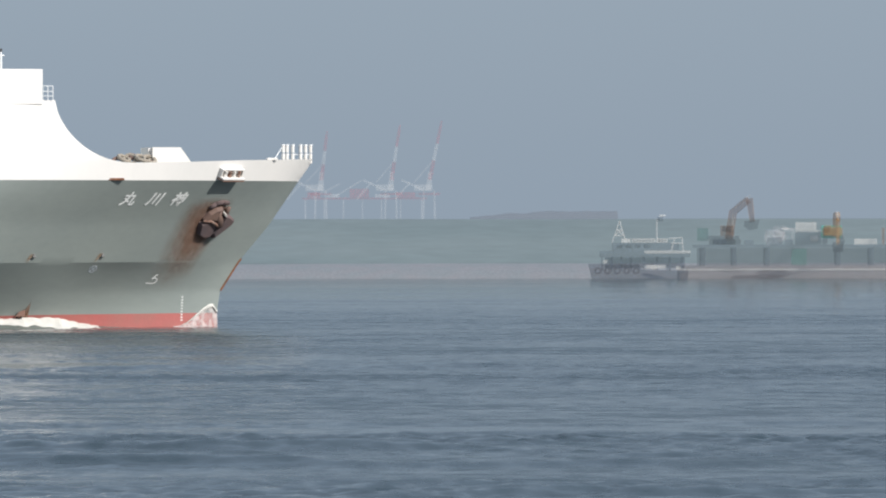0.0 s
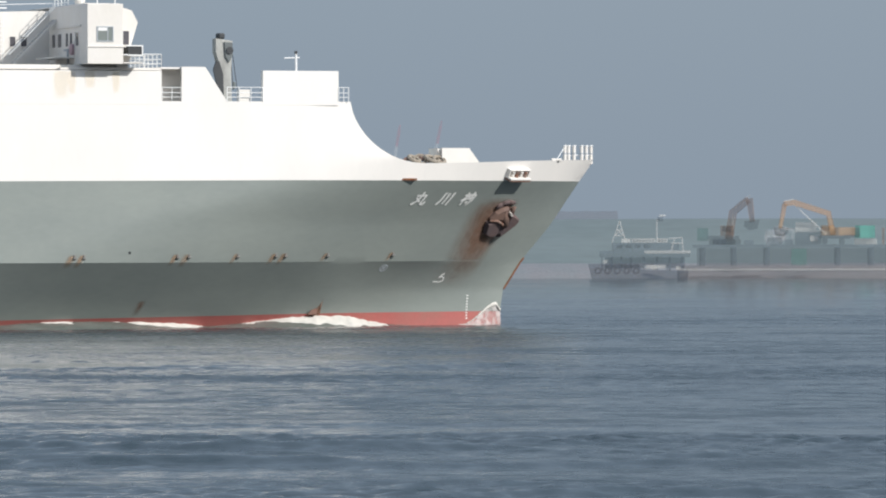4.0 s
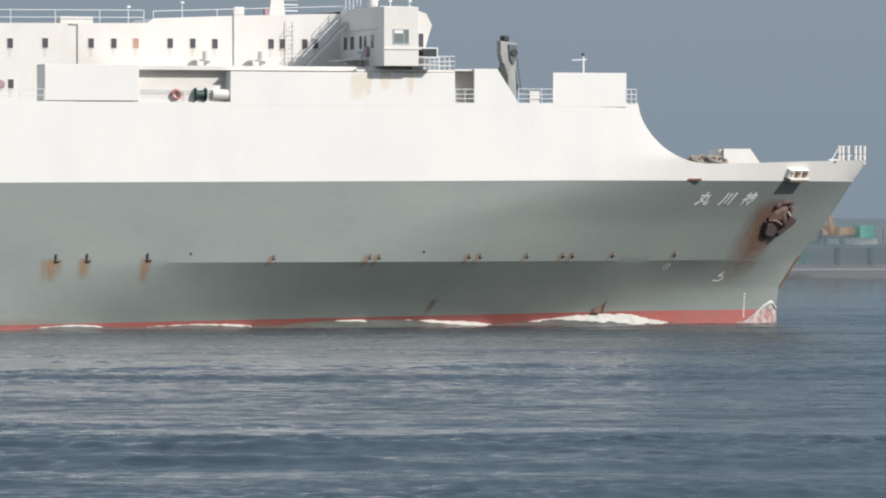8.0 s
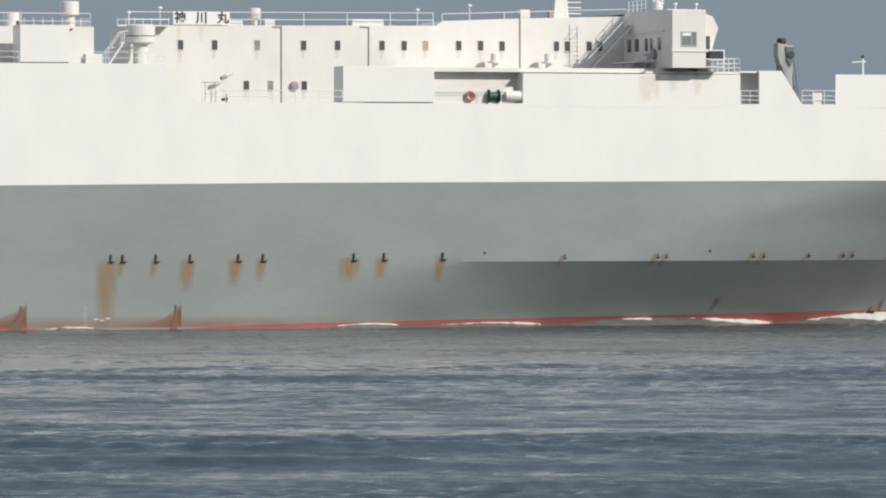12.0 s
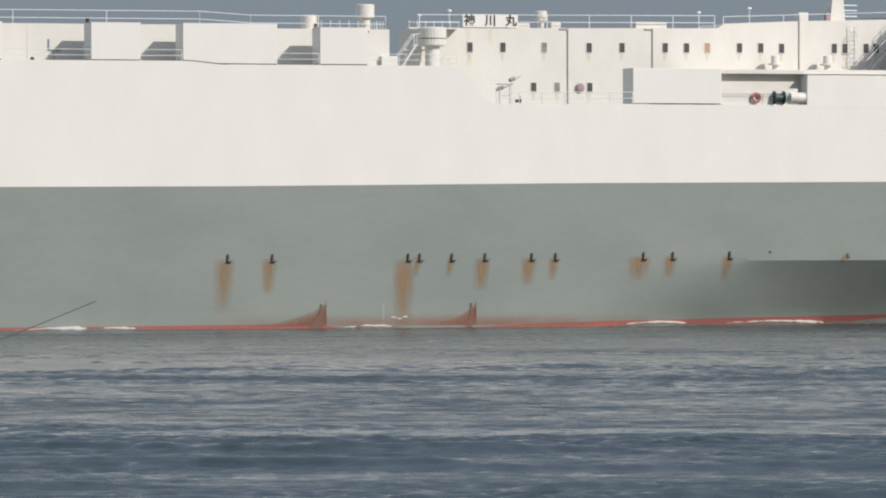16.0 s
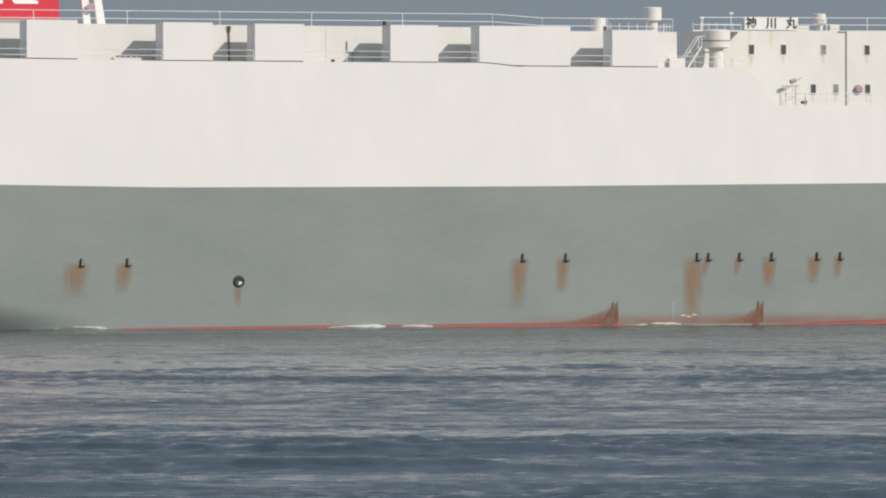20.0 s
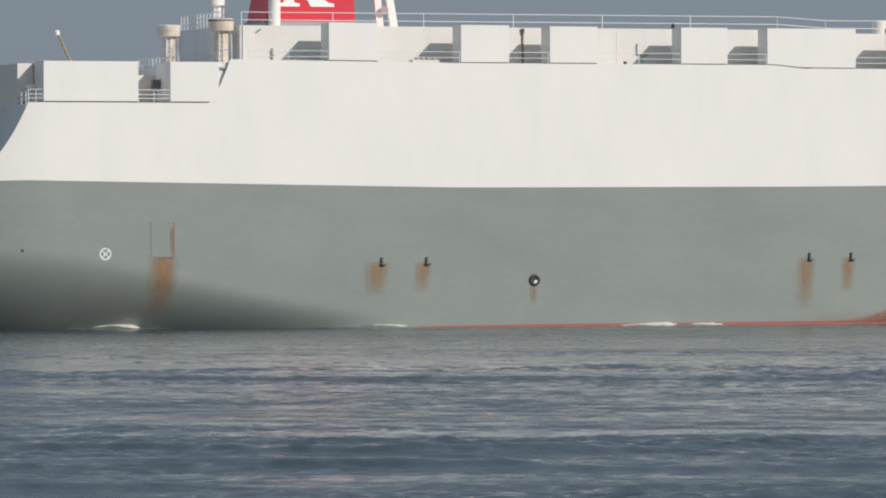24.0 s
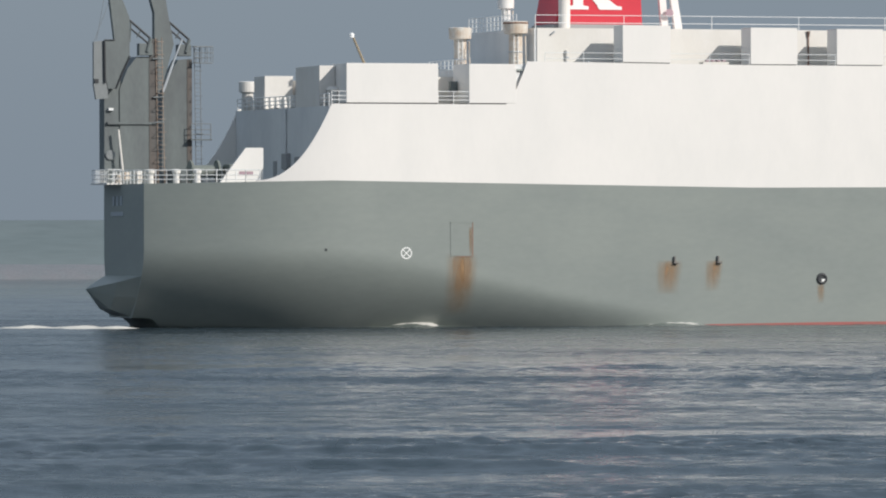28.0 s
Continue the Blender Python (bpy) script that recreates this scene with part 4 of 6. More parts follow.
# name board on the roof edge
board = part("name_board", a_box(-7.45, -2.55, HW - 0.1, HW + 0.02, 24.95, 26.05), WHITE, ship, "white name board with black characters")
for ch, x in (("神", -6.85), ("川", -5.0), ("丸", -3.15)):
    letters(ch, 1.02, INK, board, pose(x, HW - 0.13, 25.48, 90, 0, 0), "character", "black character of the ship's name", weight=0.018)
part("rust_tint", strip(bmesh.new(), lambda u, v: (-7.2 + 0.5 * u, HW - 0.015, 23.6 + 1.3 * v), 3, 5), TINT, house)
part("rust_tint", strip(bmesh.new(), lambda u, v: (-5.2 + 0.45 * u, HW - 0.015, 23.5 + 1.4 * v), 3, 5), TINT, house)
part("rust_tint", strip(bmesh.new(), lambda u, v: (-7.1 + 0.5 * u, HW - 0.015, 21.7 + 1.2 * v), 3, 5), TINT, house)
part("roof_vent", lathe(bmesh.new(), -0.1, -2.0, ((0.28, 24.9), (0.28, 25.5), (0.55, 25.55), (0.55, 26.35), (0.5, 26.4)), 16), WHITE2, ship, "white drum ventilator on the house roof")
part("roof_gear", a_box(-3.3, -1.2, -2.4, -1.6, 24.9, 25.35, bevel=0.05), WHITE2, ship)
part("roof_gear", a_box(0.7, 1.6, -2.4, -1.8, 24.9, 25.5, bevel=0.05), WHITE2, ship)
part("sky_light", a_box(8.3, 11.1, -2.6, -1.0, 25.0, 25.55, bevel=0.03), WHITE2, ship)
part("roof_tank", a_box(23.4, 24.3, -2.2, -1.2, 25.7, 26.5, bevel=0.06), WHITE2, ship)
for x, h in ((14.35, 26.35), (19.0, 26.75), (-8.2, 26.3), (-10.9, 25.9)):
    a = part("aerial", a_rod((x, -1.8, 24.9), (x, -1.8, h), 0.035, seg=6), RAIL, ship)
    part("lamp_head", lathe(bmesh.new(), x, -1.8, ((0.08, h - 0.02), (0.2, h), (0.2, h + 0.1), (0.05, h + 0.18)), 12), RAIL, a)
rm = part("radar_mast", a_plate([(26.9, 25.7), (28.3, 25.7), (27.9, 30.5), (27.4, 30.5)], -0.8, 0.2), WHITE2, ship, "white radar mast above the house")
for z in (26.25, 26.75, 27.2):
    part("step", a_rod((28.0, -0.8, z), (29.4, -0.8, z), 0.05, seg=6), RAIL, rm)
part("lantern", a_box(26.5, 26.9, -0.9, -0.4, 25.9, 26.5), FADEDRED, rm)
# after end of the house: big ventilator on its trunk
v = part("trunk_ventilator", lathe(bmesh.new(), -10.9, -5.2, ((0.62, 21.2), (0.62, 23.2), (1.15, 23.35), (1.2, 24.75), (1.0, 24.85)), 26), WHITE2, ship, "large drum ventilator beside the house")
part("cap_slot", ring(bmesh.new(), (-10.9, -5.2, 23.9), (0, 0, 1), 1.19, 0.03, 26, 6), DARK, v)
rails(ship, [(-11.6, -7.2, 21.2), (-9.4, -7.2, 21.2)], 1.1, 0.8)
stair = new("outside_stair")
stair.parent = ship
for y in (-5.9, -5.2):
    part("stringer", a_plate([(-14.1, 21.2), (-13.95, 21.2), (-12.45, 23.4), (-12.6, 23.4)], y - 0.03, y + 0.03), WHITE2, stair)
    for a, b in (((-14.1, y, 21.25), (-14.05, y, 22.4)), ((-14.05, y, 22.4), (-12.75, y, 24.2)), ((-12.75, y, 24.2), (-12.2, y, 24.3)), ((-12.5, y, 23.4), (-12.5, y, 24.25))):
        part("handrail", a_rod(a, b, 0.03, seg=6), RAIL, stair)
for i in range(8):
    k = (i + 0.5) / 8
    part("tread", a_box(-14.1 + 1.55 * k, -13.85 + 1.55 * k, -5.9, -5.2, 21.2 + 2.2 * k, 21.24 + 2.2 * k), WHITE2, stair)
part("stair_landing", a_box(-13.2, -11.2, -4.8, -3.4, 22.9, 23.0), WHITE2, ship)
rails(ship, [(-12.4, HW - 0.6, 24.85), (-8.0, HW - 0.6, 24.85)], 0.62, 0.7, bars=(0.75,), r=0.022)
part("roof_platform", a_box(-12.5, -8.0, HW - 0.9, HW, 24.75, 24.87), WHITE2, ship)
horn = part("searchlight", a_rod((-3.6, HW - 1.0, 20.5), (-3.15, HW - 1.0, 20.65), 0.17), FLAP0, ship, "small grey searchlight")
part("lens", a_rod((-3.64, HW - 1.0, 20.49), (-3.6, HW - 1.0, 20.5), 0.15), DARK, horn)
part("arm", a_rod((-3.1, HW - 1.0, 20.6), (-2.6, HW - 1.0, 20.85), 0.05), PALE, horn)
part("stand", a_rod((-3.4, HW - 1.0, 18.1), (-3.4, HW - 1.0, 20.4), 0.035), WHITE2, horn)

# ---------------------------------------------------------------- bridge
W = E + 1.35
bridge = part("bridge_wing", a_box(32.42, 35.42, -W, HW, 21.35, 26.2, bevel=0.03), WHITE2, ship, "white enclosed bridge wing reaching to the ship's side")
w = part("window", a_box(33.3, 34.5, -W - 0.02, -W + 0.1, 23.22, 24.3, bevel=0.02), PALEGLASS, bridge, "wide wing window")
for x0, x1, z0, z1 in ((33.2, 34.6, 24.3, 24.38), (33.2, 34.6, 23.14, 23.22), (33.2, 33.28, 23.2, 24.32), (34.52, 34.6, 23.2, 24.32)):
    part("frame", a_box(x0, x1, -W - 0.05, -W, z0, z1), PALE, w)
part("mullion", a_box(34.08, 34.14, -W - 0.045, -W, 23.22, 24.3), PALE, w)
part("blind", a_box(33.32, 34.06, -W - 0.03, -W - 0.02, 24.02, 24.28), RAIL, w, "half-drawn pale blind")
# the wheelhouse stands forward of the wing, with a raked front
front = part("wheelhouse", a_plate([(32.6, 21.35), (36.25, 21.35), (36.35, 22.7), (37.0, 24.75), (36.5, 25.7), (35.9, 25.9), (32.6, 25.9)], -W + 1.2, 9.0), WHITE2, ship, "white wheelhouse with a raked front")
part("window", a_box(35.62, 36.25, -W + 1.17, -W + 1.3, 22.95, 24.05, bevel=0.02), GLASS, front)
part("belt", a_box(32.37, 35.67, -W - 0.07, -W, 22.7, 22.8), WHITE2, bridge)
for y, s in ((-6.2, 0.45), (-8.4, 0.3), (-9.6, 0.3), (-11.4, 0.35), (-4.4, 0.4)):
    part("window", a_box(32.39, 32.47, y - s, y + s, 22.9, 23.95), GLASS, bridge)
lampbox = part("side_lamp_box", a_box(35.85, 37.0, -W + 0.05, -12.4, 22.12, 22.78), DARK, bridge, "black navigation lamp screen")
for z in (22.02, 22.78):
    part("lamp_box_edge", a_box(35.75, 37.1, -W + 0.02, -12.4, z, z + 0.1), RAIL, lampbox)
part("lamp_box_edge", a_box(37.0, 37.1, -W + 0.02, -12.4, 22.12, 22.78), RAIL, lampbox)
part("lamp_box_shelf", a_box(35.5, 37.1, -W + 0.1, -12.3, 21.4, 21.5), WHITE2, lampbox)
part("bracket", a_plate([(35.37, 20.9), (36.07, 20.9), (36.67, 22.2), (35.37, 22.2)], -12.6, -12.3), WHITE2, bridge)
part("lamp_shelf", a_box(35.5, 37.0, -W + 0.1, -12.2, 22.05, 22.15), RAIL, bridge)
part("wing_pole", a_rod((32.2, -11.6, 21.2), (32.2, -11.6, 24.0), 0.06), WHITE2, bridge)
part("pipe_bend", rod(a_rod((32.25, -9.2, 21.1), (32.25, -9.2, 22.6), 0.09), (32.25, -9.2, 22.6), (32.25, -8.2, 22.6), 0.09), PALE, bridge)
part("cable_tray", a_box(32.3, 32.4, -12.6, -4.0, 24.4, 24.5), WHITE2, bridge)
part("wing_platform", a_box(30.6, 39.1, -E + 0.2, -3.0, 20.9, 21.1), WHITE2, ship)
rails(ship, [(36.3, -E + 0.25, 21.1), (39.1, -E + 0.25, 21.1), (39.1, -4.0, 21.1)], 1.1, 1.2)
part("round_cover", lathe(bmesh.new(), 0, 0, ((0.45, 0), (0.45, 0.25)), 18), FADEDRED, bridge, "faded red hose cover").matrix_basis = pose(32.39, -10.4, 22.6, 0, -90, 0)
part("balcony", a_box(30.7, 32.75, -10.8, -5.0, 21.9, 22.0), WHITE2, ship)
part("monkey_deck", a_box(32.75, 35.7, -12.5, 9.0, 26.2, 26.3), WHITE2, ship)
for x, y, h in ((33.2, -10, 0.9), (34.8, -9, 0.6), (35.2, -12.8, 0.45), (33.6, -7, 1.0), (34.4, -6, 1.2), (33.9, -8.2, 0.7)):
    a = part("aerial", a_rod((x, y, 26.25), (x, y, 26.25 + h), 0.05, seg=6), RAIL, ship)
    part("aerial_head", a_box(x - 0.14, x + 0.14, y - 0.14, y + 0.14, 26.15 + h, 26.35 + h, bevel=0.04), WHITE2, a)
part("radome", lathe(bmesh.new(), 33.6, -8.0, ((0.3, 26.2), (0.45, 26.6), (0.4, 27.0), (0.1, 27.2)), 16), WHITE2, ship)
rails(ship, [(32.9, -7.0, 26.25), (32.9, -3.0, 26.25)], 1.0, 1.0)

# ---------------------------------------------------------------- cargo ventilation casings abaft the house
casing = part("centre_casing", a_plate([(-79.8, 21.2), (-16.0, 21.2), (-16.0, 24.5), (-27.2, 24.5), (-27.8, 24.75), (-79.8, 24.75)], -9.1, 9.0), WHITE2, ship, "long white ventilation casing")
for x0, x1, z1 in ((-73.65, -69.4, 24.9), (-62.2, -58.0, 24.8), (-54.4, -50.2, 24.75), (-42.75, -38.6, 24.75), (-35.0, -27.0, 24.75), (-23.3, -19.2, 24.5)):
    foot = [(x, top_edge(x) + 0.075) for x in np.linspace(x0, x1, 9)]
    b = part("vent_box", a_plate(foot + [(x1, z1), (x0, z1)], -E, -10.9), WHITE, casing, "square white ventilation box on the casing")
    part("base_gap", a_plate([(x0 + 0.02, 21.2), (x1 - 0.02, 21.2)] + [(x, z + 0.02) for x, z in foot[::-1]], -E + 0.12, -11.0), DARK, b)
for x in (-45.2,):
    part("pipe_bracket", rod(a_rod((x, -9.18, 22.6), (x, -9.18, 23.5), 0.055), (x, -9.18, 22.6), (x + 1.0, -9.18, 22.6), 0.055), PALE, casing)
    part("pipe_support", a_rod((x + 0.45, -9.18, 21.25), (x + 0.45, -9.18, 22.6), 0.035), PALE, casing)
part("downpipe", a_rod((-55.4, -9.18, 21.3), (-55.4, -9.18, 24.2), 0.07), ANCHOR3, casing, "rust-stained pipe")
part("hopper", a_rod((-55.4, -9.2, 24.2), (-55.4, -9.2, 24.65), 0.1, 0.17), ANCHOR2, casing)
part("downpipe", a_rod((-77.2, -9.2, 21.3), (-77.2, -9.2, 22.9), 0.14), WHITE2, casing)
for z in (21.9, 22.3, 22.7):
    part("pipe_band", ring(bmesh.new(), (-77.2, -9.2, z), (0, 0, 1), 0.15, 0.05, 12, 6), PALE, casing)
for x, z in ((-40.2, 24.1), (-78.6, 24.2)):
    part("bracket_lamp", a_rod((x, -9.18, z), (x + 0.25, -9.4, z + 0.25), 0.07), PALE, casing)
for x in (-70.9, -47.0, -29.5):
    part("weld_seam", a_box(x, x + 0.04, -9.13, -9.1, 21.3, 24.5), WHITE, casing)
part("fire_box", a_box(-65.9, -63.6, -11.6, -10.6, 21.25, 21.95), WHITE2, ship)
for x in (-65.5, -65.0, -64.5, -64.0):
    part("fire_nozzle", a_box(x - 0.14, x + 0.14, -11.6, -11.2, 21.95, 22.15, bevel=0.04), FADEDRED, ship)
for x in (-47.5, -76.5, -41.5):
    part("hydrant", a_rod((x, -12.4, 21.4), (x, -12.4, 21.9), 0.16), RUST if x > -50 else PALE, ship)
top = [(-79.7, -8.4, 24.75), (-32.2, -8.4, 24.78), (-27.8, -8.4, 24.5), (-16.1, -8.4, 24.5)]
rails(ship, top, 1.1, 7.5, bars=(1.0, 0.42), r=0.026)
for x0, x1 in ((-80.5, -73.7), (-69.4, -62.3), (-58.0, -54.5), (-50.2, -42.8), (-38.6, -35.1), (-27.0, -23.4), (-19.2, -12.6)):
    z = lerp(x0, ((-60, 21.62), (-36, 21.62), (-30, 21.4)))
    rails(ship, [(x0, -E + 0.1, z), (x1, -E + 0.1, z)], 0.95, 3.4, bars=(1.0, 0.5), r=0.025)
rails(ship, [(-21.7, -8.45, 24.5), (-16.1, -8.45, 24.5), (-16.1, -4.0, 24.5)], 0.75, 0.75, bars=(0.62,), r=0.022)
part("drum_ventilator", lathe(bmesh.new(), -17.7, -7.8, ((0.45, 24.5), (0.45, 25.45), (0.78, 25.5), (0.78, 26.55), (0.7, 26.6)), 24), WHITE2, ship, "white drum ventilator on a short post")
tk = part("header_tank", lathe(bmesh.new(), -22.6, -7.9, ((0.66, 24.5), (0.66, 25.6), (0.55, 25.66)), 24), WHITE2, ship, "white round tank with a rust spot")
part("rust_spot", a_box(-22.35, -22.15, -8.6, -8.4, 24.6, 24.95), RUST, tk)
part("bracket_lamp", a_rod((-18.1, -9.2, 24.2), (-17.9, -9.4, 24.3), 0.07), RUST, casing)
part("casing_box", a_box(-16.8, -15.4, -9.5, -6.0, 21.2, 22.3), WHITE2, ship)
part("stub", a_rod((-41.9, -9.0, 24.7), (-41.9, -9.0, 25.2), 0.16), DARK, ship)

# ---------------------------------------------------------------- after end
for x0, x1 in ((-97.85, -89.9), (-87.2, -83.1)):
    b = part("vent_box", a_box(x0, x1, -E, -9.0, 18.36, 21.6, bevel=0.02), WHITE, ship, "white ventilation house on the upper deck")
    part("base_gap", a_box(x0 + 0.02, x1 - 0.02, -E + 0.12, -9.1, 18.1, 18.4), DARK, b)
part("vent_box", a_box(-99.25, -97.9, -10.2, -3.8, 18.1, 21.45, bevel=0.02), WHITE2, ship)
part("shade_wall", a_box(-96.0, -83.2, -8.8, 9.0, 18.1, 20.6), WHITE2, ship)
part("vent_box", a_box(-99.0, -96.5, 5.5, 8.5, 18.1, 20.95, bevel=0.02), WHITE2, ship)
rails(ship, [(-89.9, -E + 0.1, 18.3), (-87.2, -E + 0.1, 18.3)], 1.0, 1.4)
rails(ship, [(-99.1, -E + 0.1, 18.3), (-97.85, -E + 0.1, 18.3)], 1.0, 0.6)
rails(ship, [(-99.2, -12.6, 18.1), (-99.2, 12.6, 18.1)], 1.0, 1.3, bars=(1.0, 0.66, 0.33), r=0.04)
for y in (-2.6, -0.4, 1.7, 3.4, 5.0):
    part("canvas_roll", a_rod((-99.1, y, 18.15), (-99.1, y + 0.2, 19.1), 0.2, 0.15, 10), WHITE2, ship, "white rolled canvas tied to the rail")
part("bulkhead_pipe", a_rod((-99.45, -1.5, 11.8), (-99.45, -1.5, 18.0), 0.14), BULK, ship)
part("fan_box", a_box(-99.7, -99.3, -2.6, -1.2, 13.0, 14.3, bevel=0.05), FLAP0, ship)
part("fan_box", a_box(-99.6, -99.3, -5.6, -4.4, 12.2, 14.0, bevel=0.05), FLAP0, ship)
part("bulkhead_door", a_box(-99.36, -99.3, 1.2, 2.1, 11.8, 13.7), FLAP0, ship)
rails(ship, [(-99.0, 12.0, 18.1), (-97.0, 12.0, 18.1)], 1.0, 0.5)
part("ventilator", lathe(bmesh.new(), -98.8, 11.0, ((0.5, 18.1), (0.5, 19.6), (0.75, 19.7), (0.75, 20.55), (0.6, 20.6)), 20), WHITE2, ship, "drum ventilator")
part("ventilator", lathe(bmesh.new(), -98.2, -10.6, ((0.5, 18.2), (0.5, 19.4), (0.6, 19.45), (0.4, 19.7)), 18), WHITE2, ship)
part("boom_rest", a_rod((-91.2, 0.5, 20.6), (-92.8, 0.5, 24.2), 0.13, 0.1), mat("tan_timber_boom", (0.27, 0.22, 0.15), 0.7), ship, "slim tan boom standing at a slant")
part("boom_cap", lathe(bmesh.new(), -92.9, 0.5, ((0.2, 24.1), (0.22, 24.4), (0.1, 24.5)), 12), RAIL, ship)
RUSTYWHITE = mat("rust_bloomed_white_paint", (0.66, 0.62, 0.56), 0.6, vary=0.15, scale=1.4, second=(0.42, 0.24, 0.10), amount=0.55)
for x, y, zb, z0, z1, r, m in ((-83.4, 0.0, 20.6, 24.05, 24.95, 0.98, RUSTYWHITE), (-81.3, -8.0, 21.2, 24.3, 25.25, 1.05, RUSTYWHITE), (-79.0, 0.8, 24.7, 26.7, 28.0, 0.72, WHITE)):
    v = part("engine_ventilator", lathe(bmesh.new(), x, y, ((r * 0.55, zb), (r * 0.55, z0 - 0.1), (r * 0.95, z0), (r, z1), (r * 0.9, z1 + 0.05)), 24), m, ship, "drum-headed engine room ventilator")
    part("post_band", ring(bmesh.new(), (x, y, (zb + z0) / 2), (0, 0, 1), r * 0.56, 0.06, 20, 6), PALE, v)
    part("side_pipe", a_rod((x + r * 0.8, y - 0.3, zb), (x + r * 0.7, y - 0.3, z0 - 0.2), 0.07), RUSTYWHITE, v)
    ladder(v, (x - r * 0.2, y - r * 0.62, zb), (x - r * 0.2, y - r * 0.62, z0), 0.35)
part("rust_rim", ring(bmesh.new(), (-81.3, -8.0, 25.15), (0, 0, 1), 1.03, 0.06, 24, 6), RUST, ship)
rails(ship, [(-84.8, -5.0, 21.0), (-84.8, 4.0, 21.0)], 1.2, 1.0)
rails(ship, [(-80.5, -6.0, 24.75), (-80.5, 6.0, 24.75)], 1.2, 0.9)
part("casing_step", a_box(-84.8, -80.6, -8.0, 8.0, 20.6, 21.4), WHITE2, ship)
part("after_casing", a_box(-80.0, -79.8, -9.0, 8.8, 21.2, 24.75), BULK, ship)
part("life_float", a_box(-87.9, -87.3, -10.4, -9.9, 19.4, 20.2), CRANE, ship)
# funnel
fun = part("funnel", a_plate([(-75.9, 24.7), (-67.9, 24.7), (-68.2, 30.6), (-74.8, 30.6)], -2.6, 2.6), FUNNEL, ship, "red funnel with a white emblem")
part("base_band", a_box(-76.0, -67.8, -2.66, 2.66, 24.7, 25.3), FLAP0, fun)
part("emblem", a_plate([(-74.7, 26.55), (-72.8, 26.55), (-72.8, 26.8), (-73.3, 26.9), (-73.3, 29.4), (-74.2, 29.4), (-74.2, 26.9), (-74.7, 26.8)], -2.66, -2.6), MARK, fun, "white block emblem")
part("emblem", a_plate([(-71.8, 26.55), (-69.8, 26.55), (-69.8, 26.8), (-70.3, 26.9), (-72.4, 28.5), (-73.2, 28.2), (-72.0, 26.9), (-72.0, 26.8)], -2.66, -2.6), MARK, fun, "white block emblem")
part("exhaust_pipe", a_rod((-75.2, -3.2, 24.7), (-75.2, -3.2, 29.0), 0.5, seg=16), WHITE2, fun)
# lattice post abaft the casings
mp = part("mast_leg", a_plate([(-64.0, 24.7), (-63.3, 24.7), (-64.2, 30.0), (-64.8, 30.0)], -0.3, 0.1), WHITE, ship, "white bipod mast leg")
part("mast_leg", a_plate([(-65.2, 24.7), (-64.6, 24.7), (-65.1, 30.0), (-65.7, 30.0)], -0.3, 0.1), WHITE, ship)
part("horn", lathe(bmesh.new(), 0, 0, ((0.16, 0), (0.34, 0.3), (0.36, 0.4)), 16), FADEDRED, mp).matrix_basis = pose(-64.7, -0.3, 26.4, 90, 0, 0)

# ---------------------------------------------------------------- mooring deck and stern gantry
part("buttress", a_plate([(-107.2, 11.75), (-103.4, 11.75), (-103.4, 14.7), (-104.9, 14.7)], -8.0, -7.75), WHITE, ship, "sloping white bulwark plate on the mooring deck")
part("stencil_bar", a_box(-105.5, -104.3, -8.03, -8.0, 12.45, 12.75), FADEDRED, ship)
rim = [(STERN + 0.1, 3.3, 11.75)] + [(x, -(half_breadth(x, 11.7) - 0.15), 11.75) for x in (STERN + 0.1, -112.0, -110.5, -109.0, -107.5, -106.0, -104.9)]
rails(ship, rim, 1.1, 1.0, r=0.035)
part("stern_platform", a_box(-114.9, STERN + 0.1, -1.5, 3.4, 11.7, 11.85), WHITE2, ship)
rails(ship, [(-114.8, 3.3, 11.85), (-114.8, -1.4, 11.85), (STERN, -1.4, 11.85)], 1.1, 0.6)
for x, y in ((-112.2, -5.0), (-110.4, -6.4), (-111.8, 0.0), (-111.9, 2.8), (-108.9, -7.4)):
    b = part("bollard", lathe(bmesh.new(), x, y, ((0.28, 11.7), (0.24, 12.5), (0.36, 12.65), (0.36, 12.9), (0.2, 12.95)), 14), WHITE2, ship, "white mooring bollard")
WINCH = mat("faded_green_grey_paint", (0.13, 0.155, 0.14), 0.7, vary=0.25, scale=1.5, second=(0.2, 0.2, 0.18), amount=0.6)
part("winch", rod(rod(a_rod((-108.5, -4.5, 12.8), (-106.2, -4.5, 12.8), 0.5, seg=14), (-108.7, -4.5, 12.8), (-108.5, -4.5, 12.8), 0.9, seg=16), (-106.4, -4.5, 12.8), (-106.2, -4.5, 12.8), 0.9, seg=16), WINCH, ship, "grey-green mooring winch")
part("winch", a_box(-105.6, -103.8, -5.5, -3.5, 11.7, 13.4, bevel=0.2), WINCH, ship)
part("awning_pole", a_rod((-112.7, 1.0, 11.8), (-113.2, 1.0, 16.3), 0.10), WHITE2, ship)


OLDRAIL = mat("rust_stained_rail", (0.36, 0.30, 0.25), 0.8, vary=0.3, scale=2, second=(0.22, 0.11, 0.06), amount=0.7)
RUSTED_SEAM = mat("rust_run_grey_paint", (0.10, 0.10, 0.098), 0.8, vary=0.3, scale=1.0, stretch=(1, 1, 0.3), second=(0.125, 0.092, 0.075), amount=0.7)
FLAP = mat("faded_grey_paint", (0.20, 0.215, 0.22), 0.6, vary=0.15, scale=0.8)
